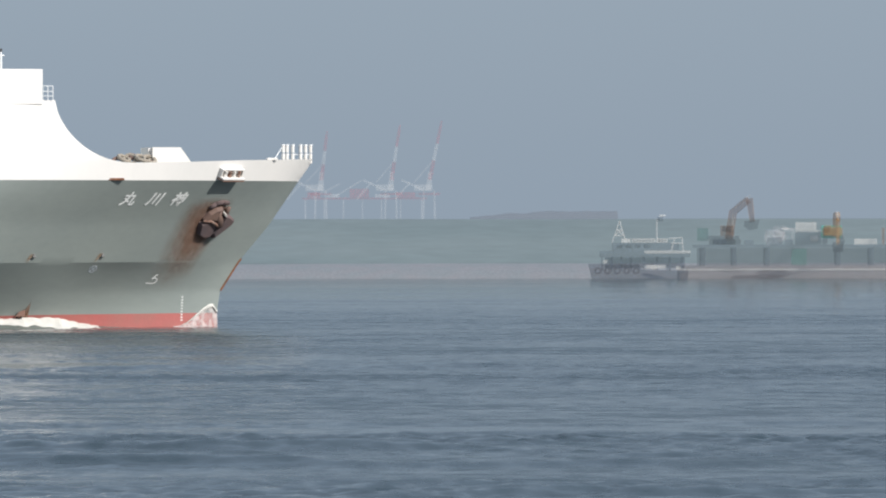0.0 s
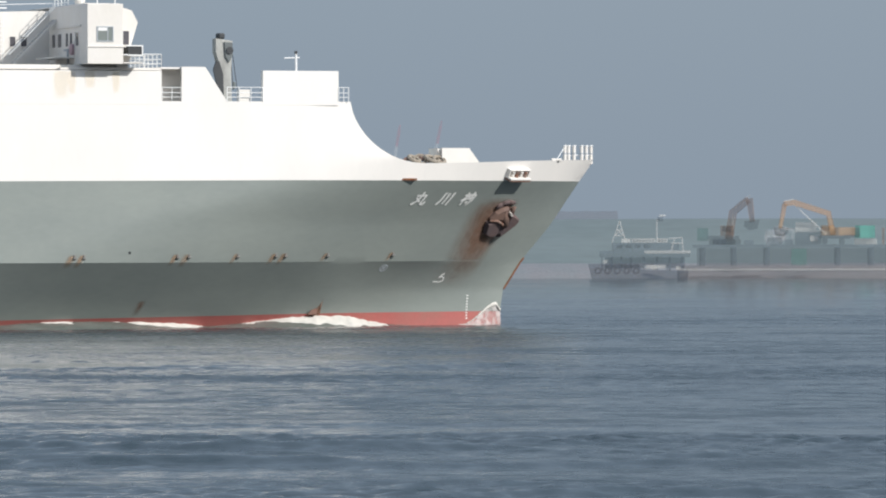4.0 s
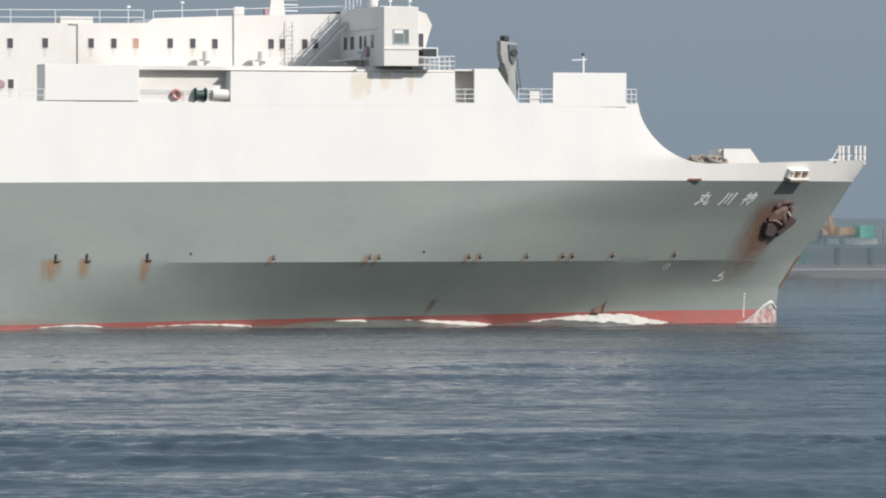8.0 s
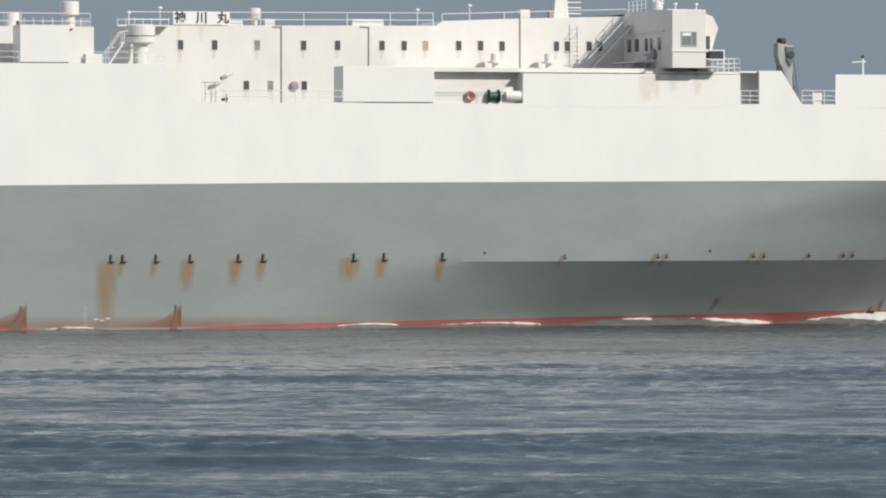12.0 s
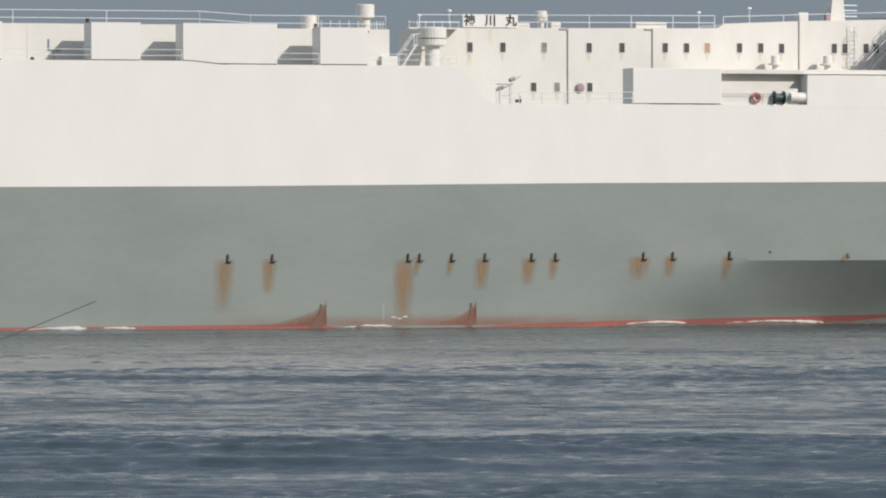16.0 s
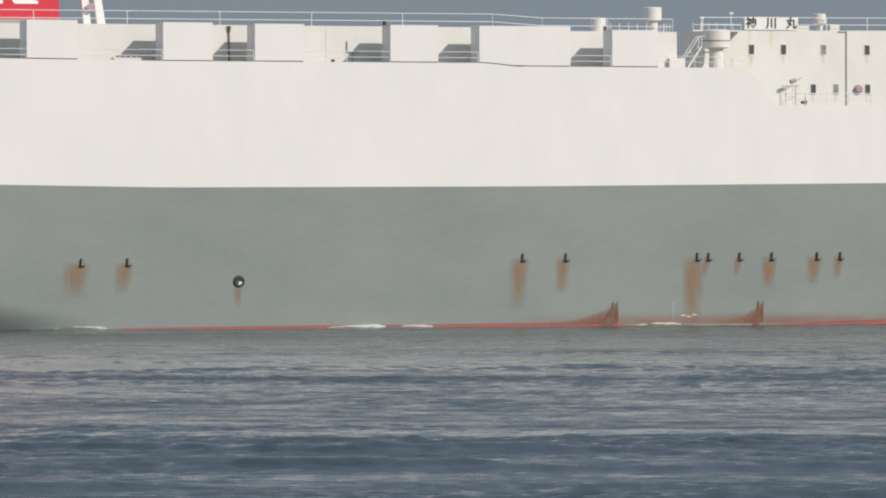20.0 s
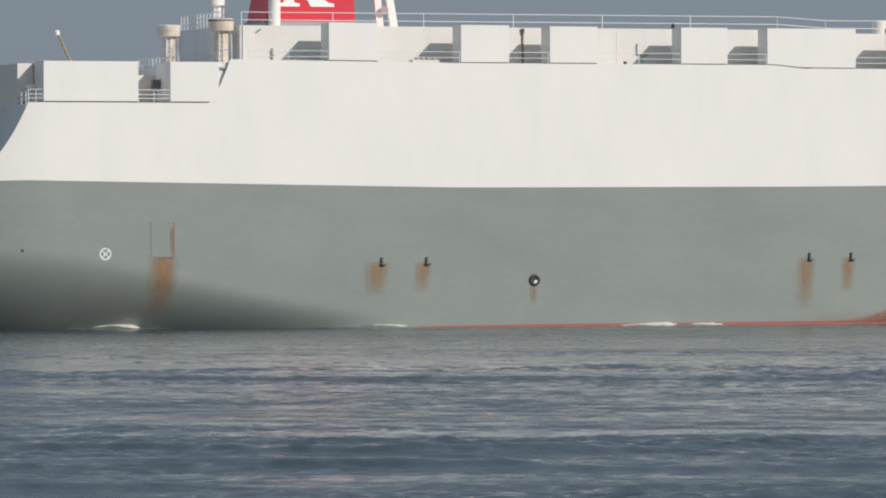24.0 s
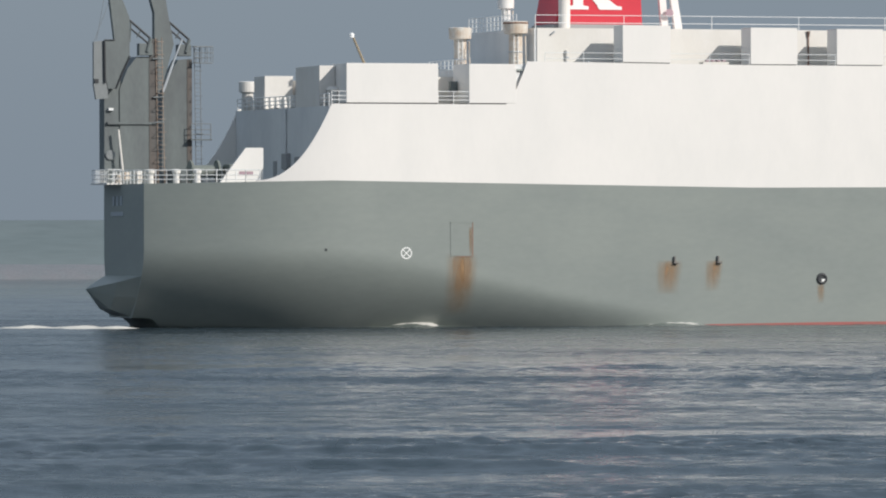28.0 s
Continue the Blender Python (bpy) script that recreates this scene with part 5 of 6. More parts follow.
# twin derrick posts of the stern ramp
g1 = part("ramp_post", a_plate([(-112.85, 11.7), (-109.6, 11.7), (-109.6, 22.4), (-111.4, 22.4), (-112.2, 21.4), (-112.9, 19.7)], 1.6, 3.4), CRANE, ship, "tall grey stern ramp post")
part("post_seam", a_box(-110.35, -109.58, 1.56, 1.6, 11.7, 23.9), RUSTED_SEAM, g1, "rust-stained corner plate")
part("lower_post", a_box(-114.2, -112.8, 1.7, 3.2, 11.7, 20.4), CRANE, g1)
part("post_light", a_box(-113.9, -113.5, 1.4, 1.7, 17.9, 18.1), RAIL, g1)
part("winch_drum", a_rod((-113.7, 1.55, 14.2), (-113.7, 1.7, 14.2), 0.4, seg=16), FLAP, g1)
bo = part("boom", a_plate([(-114.4, 23.7), (-113.5, 23.7), (-113.9, 27.0), (-114.3, 30.0), (-113.0, 30.0), (-112.8, 27.1), (-112.2, 25.6), (-112.2, 22.4), (-112.9, 20.9), (-113.4, 19.7), (-114.1, 19.7), (-114.4, 21.5)], 1.0, 1.5), CRANE, g1, "grey ramp boom")
part("edge_plate", rod(rod(rod(a_rod((-112.2, 0.95, 22.4), (-112.9, 0.95, 20.9), 0.08), (-112.9, 0.95, 20.9), (-113.4, 0.95, 19.7), 0.08), (-114.4, 0.95, 23.7), (-114.35, 0.95, 20.2), 0.10), (-114.4, 0.95, 23.75), (-113.5, 0.95, 23.75), 0.05), DARK, bo)
fl2 = part("ramp_flap", a_plate([(-115.3, 23.6), (-114.3, 23.7), (-114.05, 18.9), (-115.1, 18.8), (-115.3, 20.0)], 1.05, 1.4), FLAP, g1, "grey folded flap")
part("hinge", a_box(-115.25, -114.9, 0.95, 1.05, 20.2, 20.5), DARK, fl2)
g2 = part("ramp_post", a_plate([(-107.6, 11.7), (-105.0, 11.7), (-105.0, 22.4), (-106.2, 22.3), (-107.6, 19.8)], 7.0, 8.8), CRANE, ship, "tall grey stern ramp post")
part("post_seam", a_box(-105.4, -104.98, 6.96, 7.0, 11.7, 22.3), RUSTED_SEAM, g2)
bo2 = part("boom", a_plate([(-109.2, 30.0), (-107.9, 30.0), (-107.5, 27.3), (-107.2, 25.6), (-106.8, 23.6), (-107.9, 19.8), (-108.5, 19.0), (-108.5, 23.6), (-108.5, 26.2), (-108.8, 27.3)], 6.2, 6.9), CRANE, g2, "grey ramp boom")
for g, dx, y, z0 in ((bo, 0.0, 1.3, 25.4), (bo2, 5.0, 6.7, 25.5)):
    part("strut", rod(a_rod((-112.1 + dx, y, z0), (-110.3 + dx, y, z0 - 1.5), 0.10), (-112.0 + dx, y, z0 - 0.7), (-110.5 + dx, y, z0 - 1.9), 0.08), DARK, g, "dark truss strut")
    part("strut", rod(a_rod((-112.0 + dx, y, z0 - 0.1), (-112.1 + dx, y, z0 - 1.8), 0.07), (-111.2 + dx, y, z0 - 0.9), (-111.5 + dx, y, z0 - 1.4), 0.06), CRANE, g)
    part("head_box", a_box(-111.3 + dx, -110.1 + dx, y, y + 0.7, z0 - 2.9, z0 - 1.9, bevel=0.05), CRANE, g)
    part("head_strut", a_rod((-110.3 + dx, y, z0 - 1.5), (-110.6 + dx, y, z0 - 2.6), 0.16), CRANE, g)
part("ram", rod(a_rod((-107.7, 6.5, 19.6), (-106.8, 6.5, 22.0), 0.13), (-106.8, 6.5, 22.0), (-106.0, 6.5, 24.0), 0.08), PALE, bo2, "pale hydraulic ram")
part("collar", a_box(-114.0, -109.8, 1.45, 3.5, 16.75, 16.95), CRANE, g1)
ladder(g1, (-109.3, 1.5, 11.8), (-109.55, 1.5, 24.0), 0.55, hoops=True, material=OLDRAIL)
ladder(g2, (-104.4, 6.9, 11.8), (-104.55, 6.9, 23.5), 0.5, hoops=True, material=FLAP)
for z in (16.9, 19.0, 22.2):
    part("ladder_bracket", a_rod((-110.1, 1.45, z), (-109.1, 1.45, z + 0.05), 0.06, seg=6), FLAP, g1)
for z in (22.0, 23.4):
    part("lamp_platform", a_box(-105.0, -103.3, 6.4, 7.0, z, z + 0.06), FLAP, g2)
part("platform", a_box(-105.3, -103.4, 6.3, 7.0, 15.5, 15.6), CRANE, g2)
rails(ship, [(-105.2, 6.4, 15.6), (-103.5, 6.4, 15.6)], 1.3, 0.85, r=0.035, paint=FLAP)
for y in (6.4, 7.0):
    rails(ship, [(-104.8, y, 22.1), (-103.3, y, 22.1)], 1.3, 0.5, r=0.025, paint=FLAP)
for x0, z0, x1, z1 in ((-113.9, 27.0, -115.2, 23.7), (-114.1, 28.6, -115.0, 23.7)):
    part("ramp_wire", a_rod((x0, 1.2, z0), (x1, 1.2, z1), 0.02, seg=5), FLAP, g1)
for x, z in ((-113.3, 12.4), (-112.2, 12.3), (-114.0, 12.2)):
    part("stern_lamp_box", a_box(x, x + 0.45, -1.2, -0.7, z - 0.4, z + 0.35, bevel=0.08), RUSTYWHITE, ship, "rust-bloomed white deck fitting")
# wedge under the transom
bm = bmesh.new()
RING = [(side_y(STERN, z, s) * k, z) for s, k, z in ((-1, 0.99, 4.2), (1, 0.95, 4.2), (1, 0.95, 2.4), (1, 0.6, 0.8), (-1, 0.9, 0.8), (-1, 0.99, 2.4))]
foot = [bm.verts.new((STERN + 0.05, y, z)) for y, z in RING]
mid = [bm.verts.new((-115.0, -0.6 + (y + 0.6) * 0.6, 0.66 * z + 0.34 * 2.6)) for y, z in RING]
tip = bm.verts.new((-116.35, 0.0, 3.05))
for i in range(6):
    j = (i + 1) % 6
    bm.faces.new((foot[i], foot[j], mid[j], mid[i]))
    bm.faces.new((mid[i], mid[j], tip))
bm.faces.new(foot[::-1])
part("stern_wedge", bm, GREY, ship, "dark wedge-shaped foot under the transom")
part("stern_underside", strip(bmesh.new(), lambda u, v: (STERN + 6.2 * u, side_y(STERN + 6.2 * u, max(0.0, hull_bottom(STERN + 6.2 * u)), -1) * (1 - v) + side_y(STERN + 6.2 * u, max(0.0, hull_bottom(STERN + 6.2 * u)), 1) * v, hull_bottom(STERN + 6.2 * u)), 12, 8), GREY, ship, "shaded plating under the counter", smooth=True)


# ---------------------------------------------------------------- far shore: work site and cranes
def far_crane(x, tilt, height):
    """Harbour crane with its red and white luffing boom raised."""
    y = 3000.0
    c = thing("harbour_crane", pose(x, y, 3), "tall harbour crane with a raised red and white boom", "crane", "cranes across the harbour")
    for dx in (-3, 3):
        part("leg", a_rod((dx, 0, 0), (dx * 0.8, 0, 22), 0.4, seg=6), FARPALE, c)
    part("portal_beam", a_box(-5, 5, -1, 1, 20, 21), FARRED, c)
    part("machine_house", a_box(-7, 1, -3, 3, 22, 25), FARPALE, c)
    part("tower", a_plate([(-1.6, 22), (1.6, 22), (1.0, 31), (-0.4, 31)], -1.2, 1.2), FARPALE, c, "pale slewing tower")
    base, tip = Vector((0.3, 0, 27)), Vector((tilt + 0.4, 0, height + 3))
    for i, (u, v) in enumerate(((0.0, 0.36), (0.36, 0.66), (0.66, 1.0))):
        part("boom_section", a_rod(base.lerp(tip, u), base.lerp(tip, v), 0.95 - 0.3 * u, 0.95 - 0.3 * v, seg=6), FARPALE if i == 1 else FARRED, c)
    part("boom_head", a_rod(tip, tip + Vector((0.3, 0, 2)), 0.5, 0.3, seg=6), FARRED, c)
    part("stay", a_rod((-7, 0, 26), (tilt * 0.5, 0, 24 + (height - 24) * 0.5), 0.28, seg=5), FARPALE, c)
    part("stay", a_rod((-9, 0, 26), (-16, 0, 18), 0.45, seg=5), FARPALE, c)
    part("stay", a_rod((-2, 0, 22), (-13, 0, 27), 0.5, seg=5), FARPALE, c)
    return c


far_crane(-57.5, 2.3, 45)
far_crane(-24.5, 3.6, 48)
far_crane(-6.5, 5.2, 50)
sheds = thing("quay_sheds", pose(-40, 3010, 3), "pale conveyor trestle and small houses on a hazy far quay", "building", kind="structure")
for x in (-25, -16, -7, 2, 11, 20, 30):
    part("trestle", a_box(x - 0.3, x + 0.3, -1, 1, 0, 18), FARPALE, sheds)
part("walkway", a_box(-26.5, 32.5, -1.5, 1.5, 18.0, 18.9), FARRED, sheds)
for x0, x1, z1, m in ((-24, -18, 21.5, FARRED), (-14, -9, 20.6, FARPALE), (-4, 5, 23.0, FARRED), (8, 15, 20.4, FARPALE), (18, 27, 21.4, FARRED)):
    part("conveyor_house", a_box(x0, x1, -2, 2, 18.9, z1), m, sheds)
part("conveyor", a_plate([(-12, 19), (-11, 19), (2, 27), (1, 27)], -1, 1), FARPALE, sheds)
part("conveyor", a_plate([(-22, 19), (-21, 19), (-8, 25.5), (-9, 25.5)], -1, 1), FARPALE, sheds)

mound = strip(bmesh.new(), lambda u, v: (7 + 49 * u, 2000 + 30 * v, 3 + math.sin(math.pi * v) * (8.2 + 1.2 * smooth(u * 3) + 0.5 * (u > 0.42)) * min(1, u * 30, (1 - u) * 60) + 0.25 * noise.noise((u * 30, v * 3, 0))), 60, 8)
tagged(finish("spoil_heap", mound, BROWN, smooth=True), "long low brown spoil heap behind the dike", "heap", kind="structure")


# long pale pontoon with jetty on piles
bm = a_box(37.2, 120, 1002, 1012, -0.6, 1.95, bevel=0.08)
pont = thing("pontoon", pose(0, 0, 0), "long pale concrete pontoon moored along the shore", "pontoon")
part("hull", bm, CONCRETE, pont)
part("rubbing_strake", a_box(37.3, 119.9, 1001.8, 1002.0, 1.2, 1.45), FARWHITE, pont)
jetty = thing("jetty", pose(0, 0, 0), "steel working platform on piles with machines on it", "jetty")
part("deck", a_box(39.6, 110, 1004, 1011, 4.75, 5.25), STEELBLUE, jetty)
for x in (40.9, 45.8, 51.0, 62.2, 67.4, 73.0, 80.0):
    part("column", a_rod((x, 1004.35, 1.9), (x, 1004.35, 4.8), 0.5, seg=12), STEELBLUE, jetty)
# solid slate panels stand in for the shaded gaps between the columns
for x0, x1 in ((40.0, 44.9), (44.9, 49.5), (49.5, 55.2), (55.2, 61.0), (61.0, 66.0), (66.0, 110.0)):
    part("gap_panel", a_box(x0, x1, 1004.1, 1004.3, 2.0, 4.7), FARSHADE, jetty)
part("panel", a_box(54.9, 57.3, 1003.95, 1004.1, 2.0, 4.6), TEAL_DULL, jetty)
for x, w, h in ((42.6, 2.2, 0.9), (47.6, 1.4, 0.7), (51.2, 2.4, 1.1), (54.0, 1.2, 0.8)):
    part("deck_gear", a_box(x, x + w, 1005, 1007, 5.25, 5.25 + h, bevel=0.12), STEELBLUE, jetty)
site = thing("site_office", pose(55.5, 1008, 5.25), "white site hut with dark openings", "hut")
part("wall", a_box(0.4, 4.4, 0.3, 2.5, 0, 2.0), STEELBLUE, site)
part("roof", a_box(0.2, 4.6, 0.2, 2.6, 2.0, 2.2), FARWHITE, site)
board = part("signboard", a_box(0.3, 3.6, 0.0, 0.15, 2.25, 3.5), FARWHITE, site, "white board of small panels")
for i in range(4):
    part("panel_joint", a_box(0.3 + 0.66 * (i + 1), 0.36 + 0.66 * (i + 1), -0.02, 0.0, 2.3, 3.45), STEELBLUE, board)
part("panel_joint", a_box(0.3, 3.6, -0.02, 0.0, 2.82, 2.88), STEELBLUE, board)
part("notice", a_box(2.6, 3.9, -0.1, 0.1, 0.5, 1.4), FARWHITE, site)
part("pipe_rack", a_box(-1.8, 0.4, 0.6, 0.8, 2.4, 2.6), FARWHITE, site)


def excavator(name_label, m, paint, boom, stick, house=True, fat=0.6):
    """Tracked long-reach excavator; upper works face -y; boom and stick given as (y, z) joints."""
    ex = thing("excavator", m, name_label, "excavator", "excavators on the jetty")
    for s in (-1, 1):
        tr = part("track", a_box(s * 1.35 - 0.35, s * 1.35 + 0.35, -2.2, 2.2, 0, 0.9, bevel=0.25), FARSHADE, ex)
    upper = new("upper_works")
    upper.parent = ex
    part("turntable", a_box(-1.5, 1.5, -1.9, 2.4, 0.9, 1.4, bevel=0.08), FARSHADE, upper)
    if house:
        part("engine_cover", a_box(-1.5, 1.5, 0.4, 3.2, 1.4, 2.7, bevel=0.12), paint, upper)
        part("counterweight", a_box(-1.5, 1.5, 3.2, 4.0, 1.1, 2.6, bevel=0.2), FARSHADE, upper)
    cab = part("cab", a_box(-1.5, -0.4, -1.7, 0.3, 1.4, 3.0, bevel=0.1), paint, upper)
    part("window", a_box(-1.53, -1.45, -1.4, 0.0, 2.0, 2.8), FARSHADE, cab)
    part("window", a_box(-1.35, -0.55, -1.73, -1.65, 1.9, 2.8), FARSHADE, cab)
    part("boom", a_limb(boom, fat * 0.85, fat * 0.8, -0.15, 0.55), paint, upper)
    part("stick", a_limb(stick, fat * 0.8, fat * 0.5, -0.05, 0.45), paint, upper)
    mid = boom[len(boom) // 2]
    part("ram", a_rod((0.2, -1.2, 1.6), (0.2, mid[0], mid[1] - 0.3), 0.11), FARWHITE, upper)
    part("ram", a_rod((0.2, mid[0], mid[1] + 0.5), (0.2, stick[0][0] - 0.1, stick[0][1] + 0.4), 0.10), FARWHITE, upper)
    k = stick[1]
    part("bucket", a_plate_yz([(k[0] - 0.9, k[1] + 0.3), (k[0] + 1.1, k[1] + 0.1), (k[0] + 1.2, k[1] - 0.7), (k[0] + 0.4, k[1] - 1.3), (k[0] - 0.6, k[1] - 1.1)], -0.6, 1.0), FARSHADE, upper)
    return ex, upper


def a_limb(path, w0, w1, x0, x1):
    """Box-section arm along a path of (y, z) joints, mitred at the bends."""
    path = [Vector(p) for p in path]
    left, right = [], []
    for i, p in enumerate(path):
        way = (path[min(i + 1, len(path) - 1)] - path[max(i - 1, 0)]).normalized()
        w = 0.5 * (w0 + (w1 - w0) * i / (len(path) - 1)) * (1.15 if 0 < i < len(path) - 1 else 1.0)
        side = Vector((-way.y, way.x)) * w
        left.append(tuple(p + side))
        right.append(tuple(p - side))
    return a_plate_yz(left + right[::-1], x0, x1)


def a_plate_yz(outline, x0, x1):
    bm = bmesh.new()
    a = [bm.verts.new((x0, y, z)) for y, z in outline]
    b = [bm.verts.new((x1, y, z)) for y, z in outline]
    bm.faces.new(a)
    bm.faces.new(b[::-1])
    for i in range(len(a)):
        j = (i + 1) % len(a)
        bm.faces.new((a[i], b[i], b[j], a[j]))
    return bm


ex1, upper1 = excavator("worn orange excavator with its arm folded over", pose(44.6, 1008, 5.25, 0, 0, 70), OLDORANGE, [(-0.6, 0.8), (-1.3, 5.1), (-3.8, 7.1)], [(-4.0, 7.3), (-4.5, 3.6)], False, 1.3)
part("screen", a_box(-0.6, -0.5, 2.6, 4.4, 0.6, 2.6), TEAL_DULL, upper1)
ex2, upper2 = excavator("yellow excavator swinging its long arm over the works", pose(61.7, 1007, 5.25), YELLOW, [(-0.1, 1.5), (-0.8, 4.9), (-6.4, 6.7), (-8.0, 6.5)], [(-7.9, 6.5), (-8.7, 2.6)], True, 0.95)
arm2 = [ob for ob in upper2.children if ob.name.split(".")[0] in ("boom", "stick", "ram", "bucket")]
part("side_panel", a_box(-1.6, 1.6, 3.9, 6.4, 1.0, 3.0, bevel=0.05), TEAL, upper2, "teal engine housing")
part("marker_post", a_box(69.4 - 61.7 - 0.0, 69.8 - 61.7, -0.3, 0.1, 0.0, 2.6), OLDORANGE, ex2)
part("low_wall", a_box(3.4, 7.0, 1.0, 1.4, 0.0, 0.9), FARWHITE, ex2)

# thin dust drifting over the works
def dust():
    rng = random.Random(8)
    bm = bmesh.new()
    for c, size in (((-0.9, 0, 1.2), (1.7, 1.5, 1.2)), ((0.9, 1, 1.7), (1.5, 1.5, 1.0)), ((-0.2, -1, 2.0), (1.2, 1.2, 1.0))):
        ball = bmesh.ops.create_icosphere(bm, subdivisions=4, radius=1.0)["verts"]
        off = Vector((rng.uniform(0, 9), rng.uniform(0, 9), rng.uniform(0, 9)))
        for v in ball:
            k = 1 + 0.5 * noise.noise(v.co * 1.6 + off) + 0.25 * noise.noise(v.co * 4 + off)
            v.co = Vector((v.co.x * size[0], v.co.y * size[1], v.co.z * size[2])) * k + Vector(c)
    return bm


def dust_mat():
    m = mat("pale_dust", (0.66, 0.64, 0.65), 1.0, vary=0.1)
    n, l = m.node_tree.nodes, m.node_tree.links
    co, nz, rp = n.new("ShaderNodeTexCoord"), n.new("ShaderNodeTexNoise"), n.new("ShaderNodeMapRange")
    nz.inputs["Scale"].default_value, nz.inputs["Detail"].default_value = 0.9, 5
    rp.inputs[1].default_value, rp.inputs[2].default_value, rp.inputs[3].default_value, rp.inputs[4].default_value = 0.36, 0.72, 0.0, 0.22
    l.new(co.outputs["Object"], nz.inputs["Vector"])
    l.new(nz.outputs[0], rp.inputs[0])
    l.new(rp.outputs[0], n["Principled BSDF"].inputs["Alpha"])
    return m


cloud = thing("dust_cloud", pose(53.6, 1015, 5.25), "thin pale dust drifting over the work site", "dust", kind="stuff")
part("puffs", dust(), dust_mat(), cloud, smooth=True)

# work boat moored before the dike
wb = thing("work_boat", pose(0, 0, 0), "grey work boat with a white name board and lattice mast", "boat")
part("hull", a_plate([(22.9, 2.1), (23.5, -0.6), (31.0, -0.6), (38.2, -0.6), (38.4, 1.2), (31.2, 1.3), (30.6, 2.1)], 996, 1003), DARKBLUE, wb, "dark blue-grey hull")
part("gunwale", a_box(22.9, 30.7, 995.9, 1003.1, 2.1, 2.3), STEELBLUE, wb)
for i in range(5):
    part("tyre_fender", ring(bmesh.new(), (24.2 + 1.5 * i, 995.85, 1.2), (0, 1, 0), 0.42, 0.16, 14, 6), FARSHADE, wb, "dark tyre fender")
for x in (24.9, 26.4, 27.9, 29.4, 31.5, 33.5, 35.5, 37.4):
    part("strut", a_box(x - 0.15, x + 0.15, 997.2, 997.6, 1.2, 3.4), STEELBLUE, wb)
# shade beneath the platform, built as a solid dark block
part("under_deck_shade", a_box(25.4, 37.9, 999, 1001, 1.6, 3.3), DARKBLUE, wb, "dark block standing for the shade under the platform")
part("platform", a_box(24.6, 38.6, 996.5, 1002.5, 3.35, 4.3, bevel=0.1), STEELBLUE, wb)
part("platform_edge", a_box(31.5, 38.7, 996.35, 996.5, 3.9, 4.35), FARWHITE, wb, "pale upper edge of the platform")
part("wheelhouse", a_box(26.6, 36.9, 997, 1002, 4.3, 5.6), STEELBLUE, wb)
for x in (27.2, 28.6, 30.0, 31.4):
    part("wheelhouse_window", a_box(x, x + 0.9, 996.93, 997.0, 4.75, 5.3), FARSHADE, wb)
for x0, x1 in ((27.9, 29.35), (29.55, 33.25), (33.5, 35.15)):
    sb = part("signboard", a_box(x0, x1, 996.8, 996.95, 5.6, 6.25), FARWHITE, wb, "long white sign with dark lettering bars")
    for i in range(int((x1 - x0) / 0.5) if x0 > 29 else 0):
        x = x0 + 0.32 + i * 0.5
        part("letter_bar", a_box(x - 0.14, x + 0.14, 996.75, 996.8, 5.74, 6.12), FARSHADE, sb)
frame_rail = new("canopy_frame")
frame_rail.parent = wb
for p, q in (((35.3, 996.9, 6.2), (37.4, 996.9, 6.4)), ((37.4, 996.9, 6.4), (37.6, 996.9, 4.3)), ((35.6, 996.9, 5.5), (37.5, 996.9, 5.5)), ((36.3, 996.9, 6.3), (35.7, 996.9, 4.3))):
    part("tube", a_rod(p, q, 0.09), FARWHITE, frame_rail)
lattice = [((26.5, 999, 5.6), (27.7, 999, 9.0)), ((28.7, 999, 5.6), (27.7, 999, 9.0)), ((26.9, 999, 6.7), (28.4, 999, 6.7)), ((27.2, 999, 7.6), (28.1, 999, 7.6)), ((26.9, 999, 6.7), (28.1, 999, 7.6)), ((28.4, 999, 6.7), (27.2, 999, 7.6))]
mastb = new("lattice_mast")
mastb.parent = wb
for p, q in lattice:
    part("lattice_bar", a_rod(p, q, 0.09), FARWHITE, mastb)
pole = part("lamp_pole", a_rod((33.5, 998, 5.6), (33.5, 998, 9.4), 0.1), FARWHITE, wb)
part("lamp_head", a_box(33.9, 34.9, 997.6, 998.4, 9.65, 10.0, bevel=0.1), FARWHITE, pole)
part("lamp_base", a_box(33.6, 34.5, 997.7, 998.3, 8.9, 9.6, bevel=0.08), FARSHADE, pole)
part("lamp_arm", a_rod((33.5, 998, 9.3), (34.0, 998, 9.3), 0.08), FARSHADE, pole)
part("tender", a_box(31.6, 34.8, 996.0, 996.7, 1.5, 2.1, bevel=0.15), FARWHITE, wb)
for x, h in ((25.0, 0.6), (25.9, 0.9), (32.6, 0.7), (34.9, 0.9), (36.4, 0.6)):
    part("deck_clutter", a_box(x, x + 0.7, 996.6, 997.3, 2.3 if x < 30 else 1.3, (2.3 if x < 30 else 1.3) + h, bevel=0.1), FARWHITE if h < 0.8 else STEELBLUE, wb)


# ---------------------------------------------------------------- foam and ship's own waves
HUMPS = ((54.0, 6.5, 0.95), (35.0, 6.0, 0.75), (28.5, 3.5, 0.35), (18.0, 6.0, 0.4), (6.5, 4.0, 0.42), (-18.8, 2.6, 0.3), (-40.0, 2.2, 0.2), (-45.0, 3.6, 0.26), (-69.0, 3.2, 0.32), (-91.0, 2.4, 0.4))


def swell(x):
    """Height of the wave that runs along with the hull."""
    return sum(h * math.exp(-((x - c) / w) ** 2) for c, w, h in HUMPS)


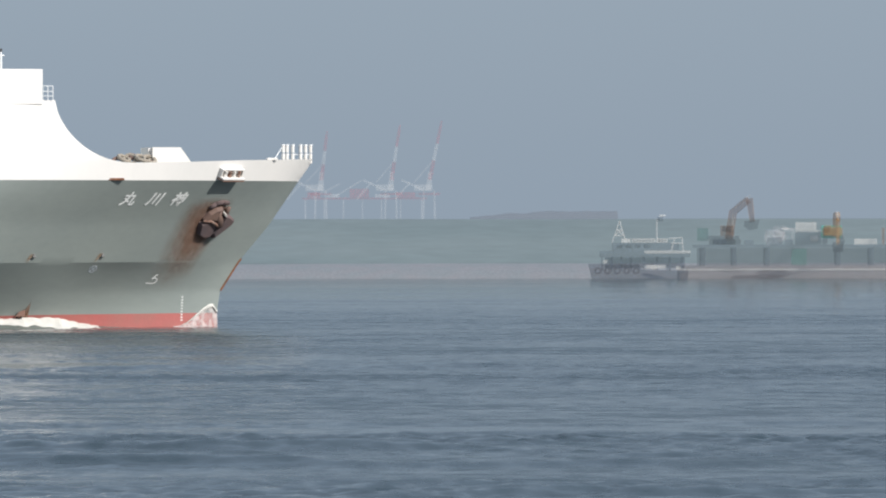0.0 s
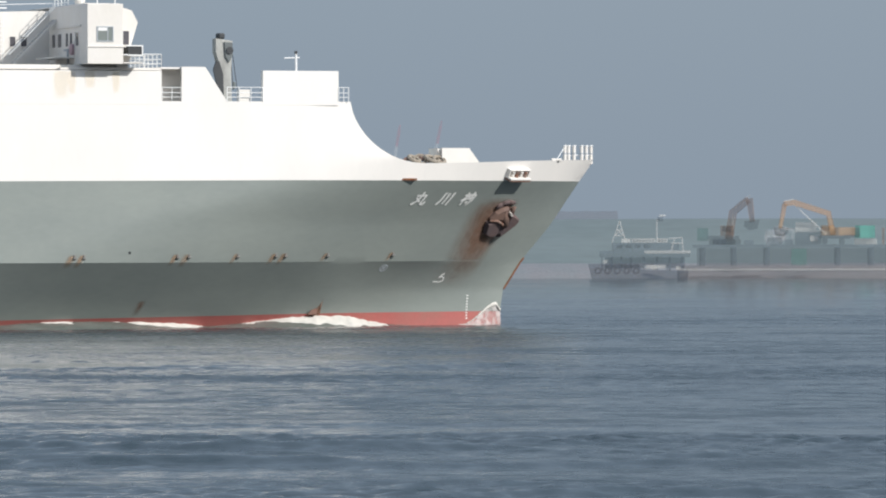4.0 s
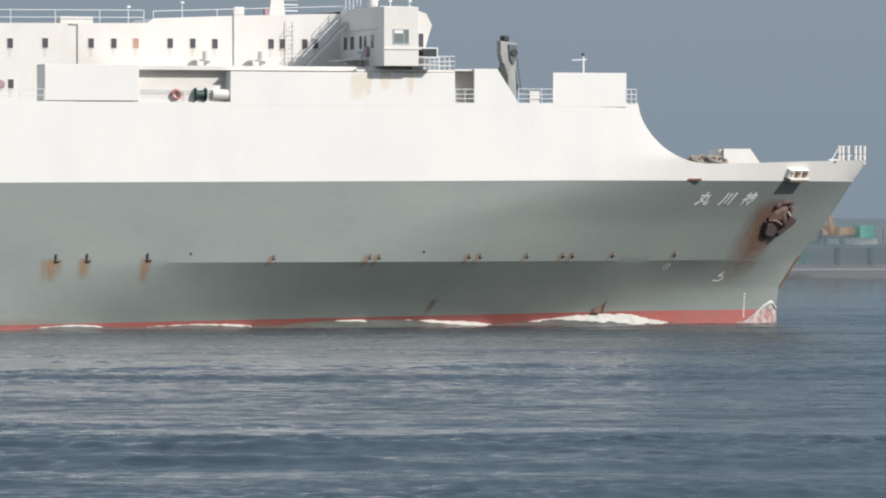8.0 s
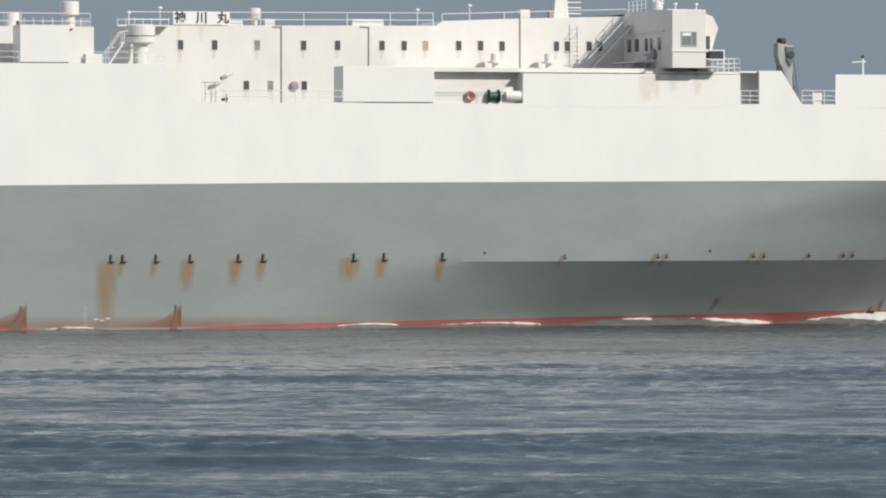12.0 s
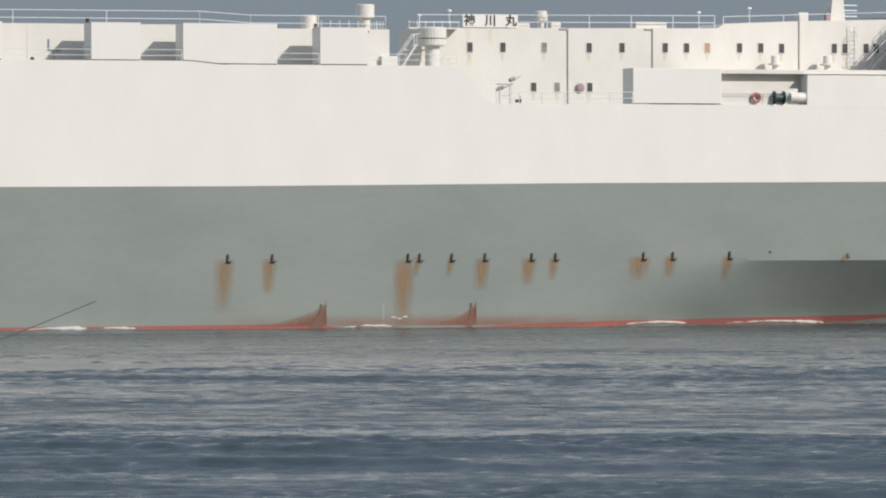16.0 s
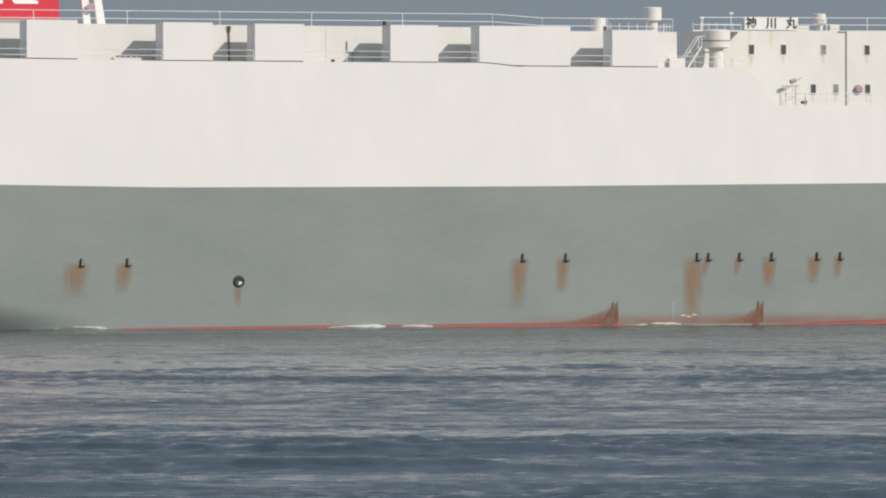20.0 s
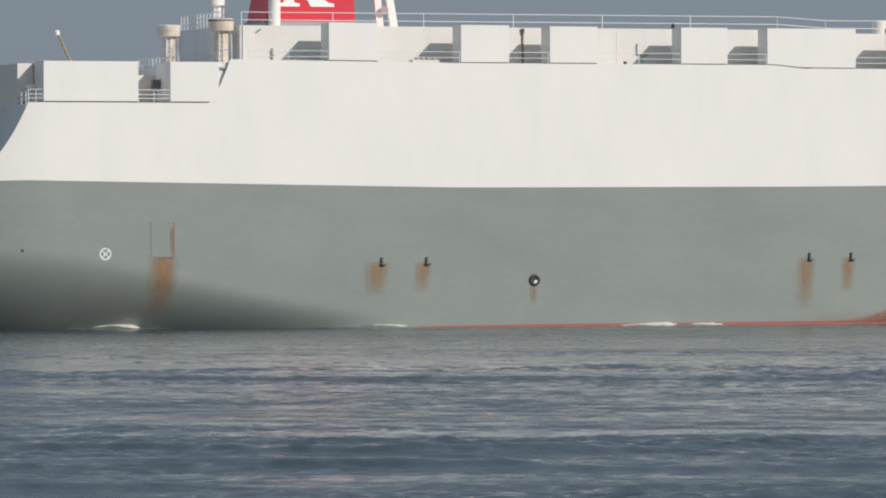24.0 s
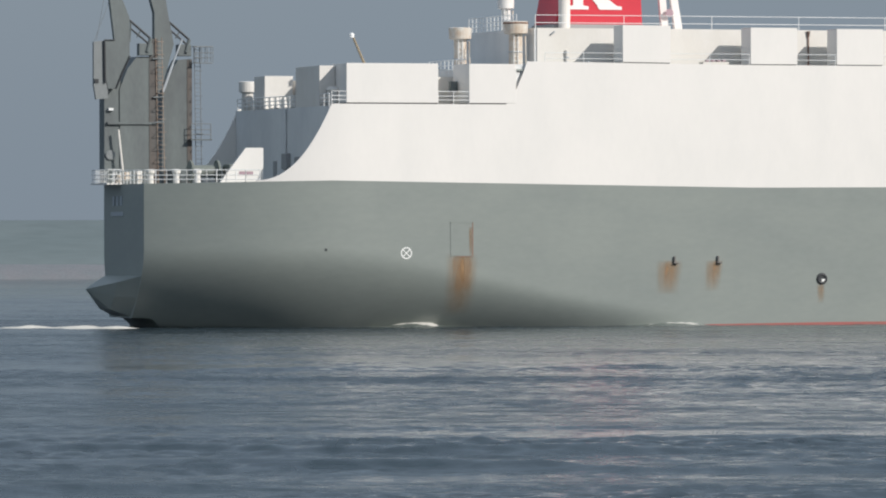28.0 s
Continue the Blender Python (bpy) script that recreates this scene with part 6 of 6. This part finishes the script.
def swell_point(x, v, wide):
    return -half_breadth(x, 0.3) + 0.5 - wide * v, WATER_Z - 0.3 + (swell(x) + 0.3) * (0.5 + 0.5 * math.cos(math.pi * v ** 0.8)) - 0.2 * v


def swell_ridge(x0, x1):
    def point(u, v):
        x = x0 + (x1 - x0) * u
        y, z = swell_point(x, v, 4.5)
        return (x, y, z + 0.03 * noise.noise((x * 1.3, y * 1.3, 0)))
    return strip(bmesh.new(), point, int((x1 - x0) * 3), 12)


def foam_patch(x0, x1, height, seed, rise=1.0, reach=0.42, blunt=0.84):
    """Tongue of broken water on the wave's back, steep at its fore end, tapering aft."""
    off = random.Random(seed).uniform(0, 50)

    def point(u, v):
        x = x0 + (x1 - x0) * u
        fore = 1 - smooth((u - blunt) / (1 - blunt))
        h = height * u ** rise * fore * (0.8 + 0.6 * noise.noise((x * 1.1 + off, 0, 0)))
        k = v * reach * (0.45 + 0.55 * u) * (1 + 0.5 * noise.noise((x * 0.9, off, 3)))
        y, z = swell_point(x, k, 4.5)
        lump = 0.09 * noise.noise((x * 2.3, v * 5, off)) + 0.05 * noise.noise((x * 6, v * 9, off))
        edge = 1 - v
        return (x, y - 0.1 * lump, z + 0.03 + max(0.0, h) * edge ** 0.7 + lump * (0.2 + edge) - 0.06 * v)
    return strip(bmesh.new(), point, max(24, int((x1 - x0) * 7)), 10)


wave = thing("bow_wave", ship_pose(0), "white bow wave and foam running along the ship's side", "wave")
TURBID = mat("churned_grey_green_water", (0.10, 0.12, 0.11), 0.2, vary=0.2, scale=0.8, stretch=(0.5, 1, 1), second=(0.16, 0.175, 0.16), amount=0.7, bump=0.05)
part("swell", swell_ridge(-100, 68), TURBID, wave, smooth=True)
for i, (x0, x1, h, rise) in enumerate(((48.0, 61.6, 1.4, 1.6), (32.5, 44.5, 0.5, 0.3), (28.6, 32.8, 0.3, 0.6), (13.0, 22.5, 0.14, 0.4), (2.4, 9.2, 0.18, 0.7), (-50.0, -43.0, 0.2, 0.8), (-43.0, -39.0, 0.14, 0.8), (-21.8, -17.2, 0.13, 0.8), (-72.0, -66.6, 0.06, 0.7), (-93.0, -89.2, 0.2, 0.8), (66.6, 71.0, 0.22, 0.5))):
    part("foam", foam_patch(x0, x1, h, i + 1, rise, 0.55 if i == 0 else 0.25, 0.52 if i == 0 else 0.84), FOAM, wave, smooth=True)


def stem_spray():
    def point(u, v):
        x = 68.6 + 4.2 * u
        h = 1.75 * smooth(u / 0.9) ** 1.3 * (1 - 0.3 * smooth((u - 0.88) / 0.12)) + 0.12
        z = WATER_Z - 0.05 + h * v
        return (x, -half_breadth(min(x, 72.7), z) - 0.06 - 0.35 * (1 - v) * (1 - 0.6 * u) + 0.1 * noise.noise((u * 11, v * 8, 4)), z)
    return strip(bmesh.new(), point, 40, 12)


def spray_lip():
    """Brighter rim where the thrown water curls over."""
    def point(u, v):
        x = 69.4 + 3.4 * u
        h = 1.75 * smooth((x - 68.6) / 3.78) ** 1.3 * (1 - 0.3 * smooth((x - 72.3) / 0.5)) + 0.12
        z = WATER_Z - 0.05 + h * (0.86 + 0.2 * v) + 0.05 * noise.noise((u * 14, v * 3, 1))
        return (x, -half_breadth(min(x, 72.7), z) - 0.1 - 0.12 * math.sin(math.pi * v), z)
    return strip(bmesh.new(), point, 40, 4)


def thin_water():
    """Broken film of spray: part water drops, part clear air."""
    m = mat("thin_spray", (0.74, 0.70, 0.68), 0.9, vary=0.2, scale=2.5, bump=0.05)
    n, l = m.node_tree.nodes, m.node_tree.links
    nz, rp, co, mp = n.new("ShaderNodeTexNoise"), n.new("ShaderNodeMapRange"), n.new("ShaderNodeTexCoord"), n.new("ShaderNodeMapping")
    mp.inputs["Scale"].default_value = (1.6, 1.0, 0.9)
    mp.inputs["Rotation"].default_value = (0, 0.7, 0)
    nz.inputs["Scale"].default_value, nz.inputs["Detail"].default_value = 1.5, 4
    rp.inputs[1].default_value, rp.inputs[2].default_value, rp.inputs[3].default_value, rp.inputs[4].default_value = 0.3, 0.75, 0.12, 0.7
    l.new(co.outputs["Object"], mp.inputs[0])
    l.new(mp.outputs[0], nz.inputs["Vector"])
    l.new(nz.outputs[0], rp.inputs[0])
    l.new(rp.outputs[0], n["Principled BSDF"].inputs["Alpha"])
    return m


SPRAY = thin_water()
part("spray_lip", spray_lip(), FOAM, wave, smooth=True)
part("stem_spray", stem_spray(), SPRAY, wave, "thin spray curling up the stem", smooth=True)


rng = random.Random(11)
for i in range(10):
    x, y = rng.uniform(-142, -117), rng.gauss(-4, 3)
    w, l = rng.uniform(0.6, 1.4), rng.uniform(3, 8)
    off = rng.uniform(0, 40)
    bm = strip(bmesh.new(), lambda u, v: (x + l * (u - 0.5), y + w * (v - 0.5), WATER_Z - 0.02 + 0.3 * math.sin(math.pi * u) * math.sin(math.pi * v) * (0.6 + 0.8 * noise.noise((u * 4 + off, v * 4, off)))), 14, 6)
    part("wake_foam", bm, FOAM, wave, "broken white wake astern", smooth=True)


# thin fishing lines that drift across before the camera
def fishing_line(words):
    ln = thing("fishing_line", pose(0, 0, 0), words, "line", "fishing lines near the camera")
    bm = bmesh.new()
    # the end to the right rests at the origin; the line sags away from it down to the other side
    sag = [Vector((-1.1 * k / 16, 25.0, -0.39 * k / 16 - 0.02 * math.sin(math.pi * k / 16))) for k in range(17)]
    for a, b in zip(sag, sag[1:] + [Vector((-9.0, 25.0, -3.6))]):
        rod(bm, a, b, 0.0014, seg=5)
    part("strand", bm, DARK, ln)
    return ln


line = fishing_line("thin dark fishing line hanging slack before the camera")
low_line = fishing_line("thin dark fishing line sagging low over the water")


# ---------------------------------------------------------------- motion
def motions():
    times = [0, 2, 4, 6, 8, 10, 12, 14, 16, 18, 20, 22, 24, 26, 28]
    walk(ship, [(t, ship_pose(t)) for t in times])
    walk(wave, [(t, ship_pose(t)) for t in times])
    walk(sea, [(0.0, pose(0, 0, 0)), (SECONDS, pose(9.0, -5.0, 0))])
    walk(line, [(t, pose(x, 0, z)) for t, x, z in ((0.0, -2.6, 7.6), (15.0, -2.2, 7.7), (16.0, -1.36, 7.91), (16.5, -1.68, 8.1), (17.0, -1.63, 8.33), (17.5, -1.78, 8.1), (18.0, -1.47, 7.98), (18.5, -1.5, 8.1), (19.0, -1.68, 8.0), (20.0, -2.3, 7.7), (28.0, -2.6, 7.6))])
    walk(low_line, [(t, pose(x, 0, z)) for t, x, z in ((0.0, -2.6, 7.2), (13.0, -2.0, 7.3), (14.0, -1.61, 7.4), (14.4, -1.19, 7.58), (14.8, -1.45, 7.56), (15.2, -1.19, 7.67), (15.6, -1.23, 7.67), (16.2, -1.9, 7.5), (17.0, -1.25, 7.67), (17.6, -1.9, 7.5), (19.0, -1.65, 7.56), (20.0, -2.2, 7.4), (28.0, -2.6, 7.2))])
    swing = ((0.0, 0), (1.0, -4), (1.5, -11), (2.0, -18), (2.5, -28), (3.5, -62), (4.5, -88), (5.5, -90), (6.5, -84), (7.5, -70), (28.0, -70))
    walk(upper2, [(t, pose(0, 0, 0, 0, 0, a)) for t, a in swing])
    # the arm lifts about its foot as it comes round
    lift = ((0.0, 17), (1.0, 15), (2.0, 11), (2.5, 8), (4.5, 0), (28.0, 0))
    for piece in arm2:
        walk(piece, [(t, pose(0, -0.1, 1.5, a) @ pose(0, 0.1, -1.5)) for t, a in lift])


motions()
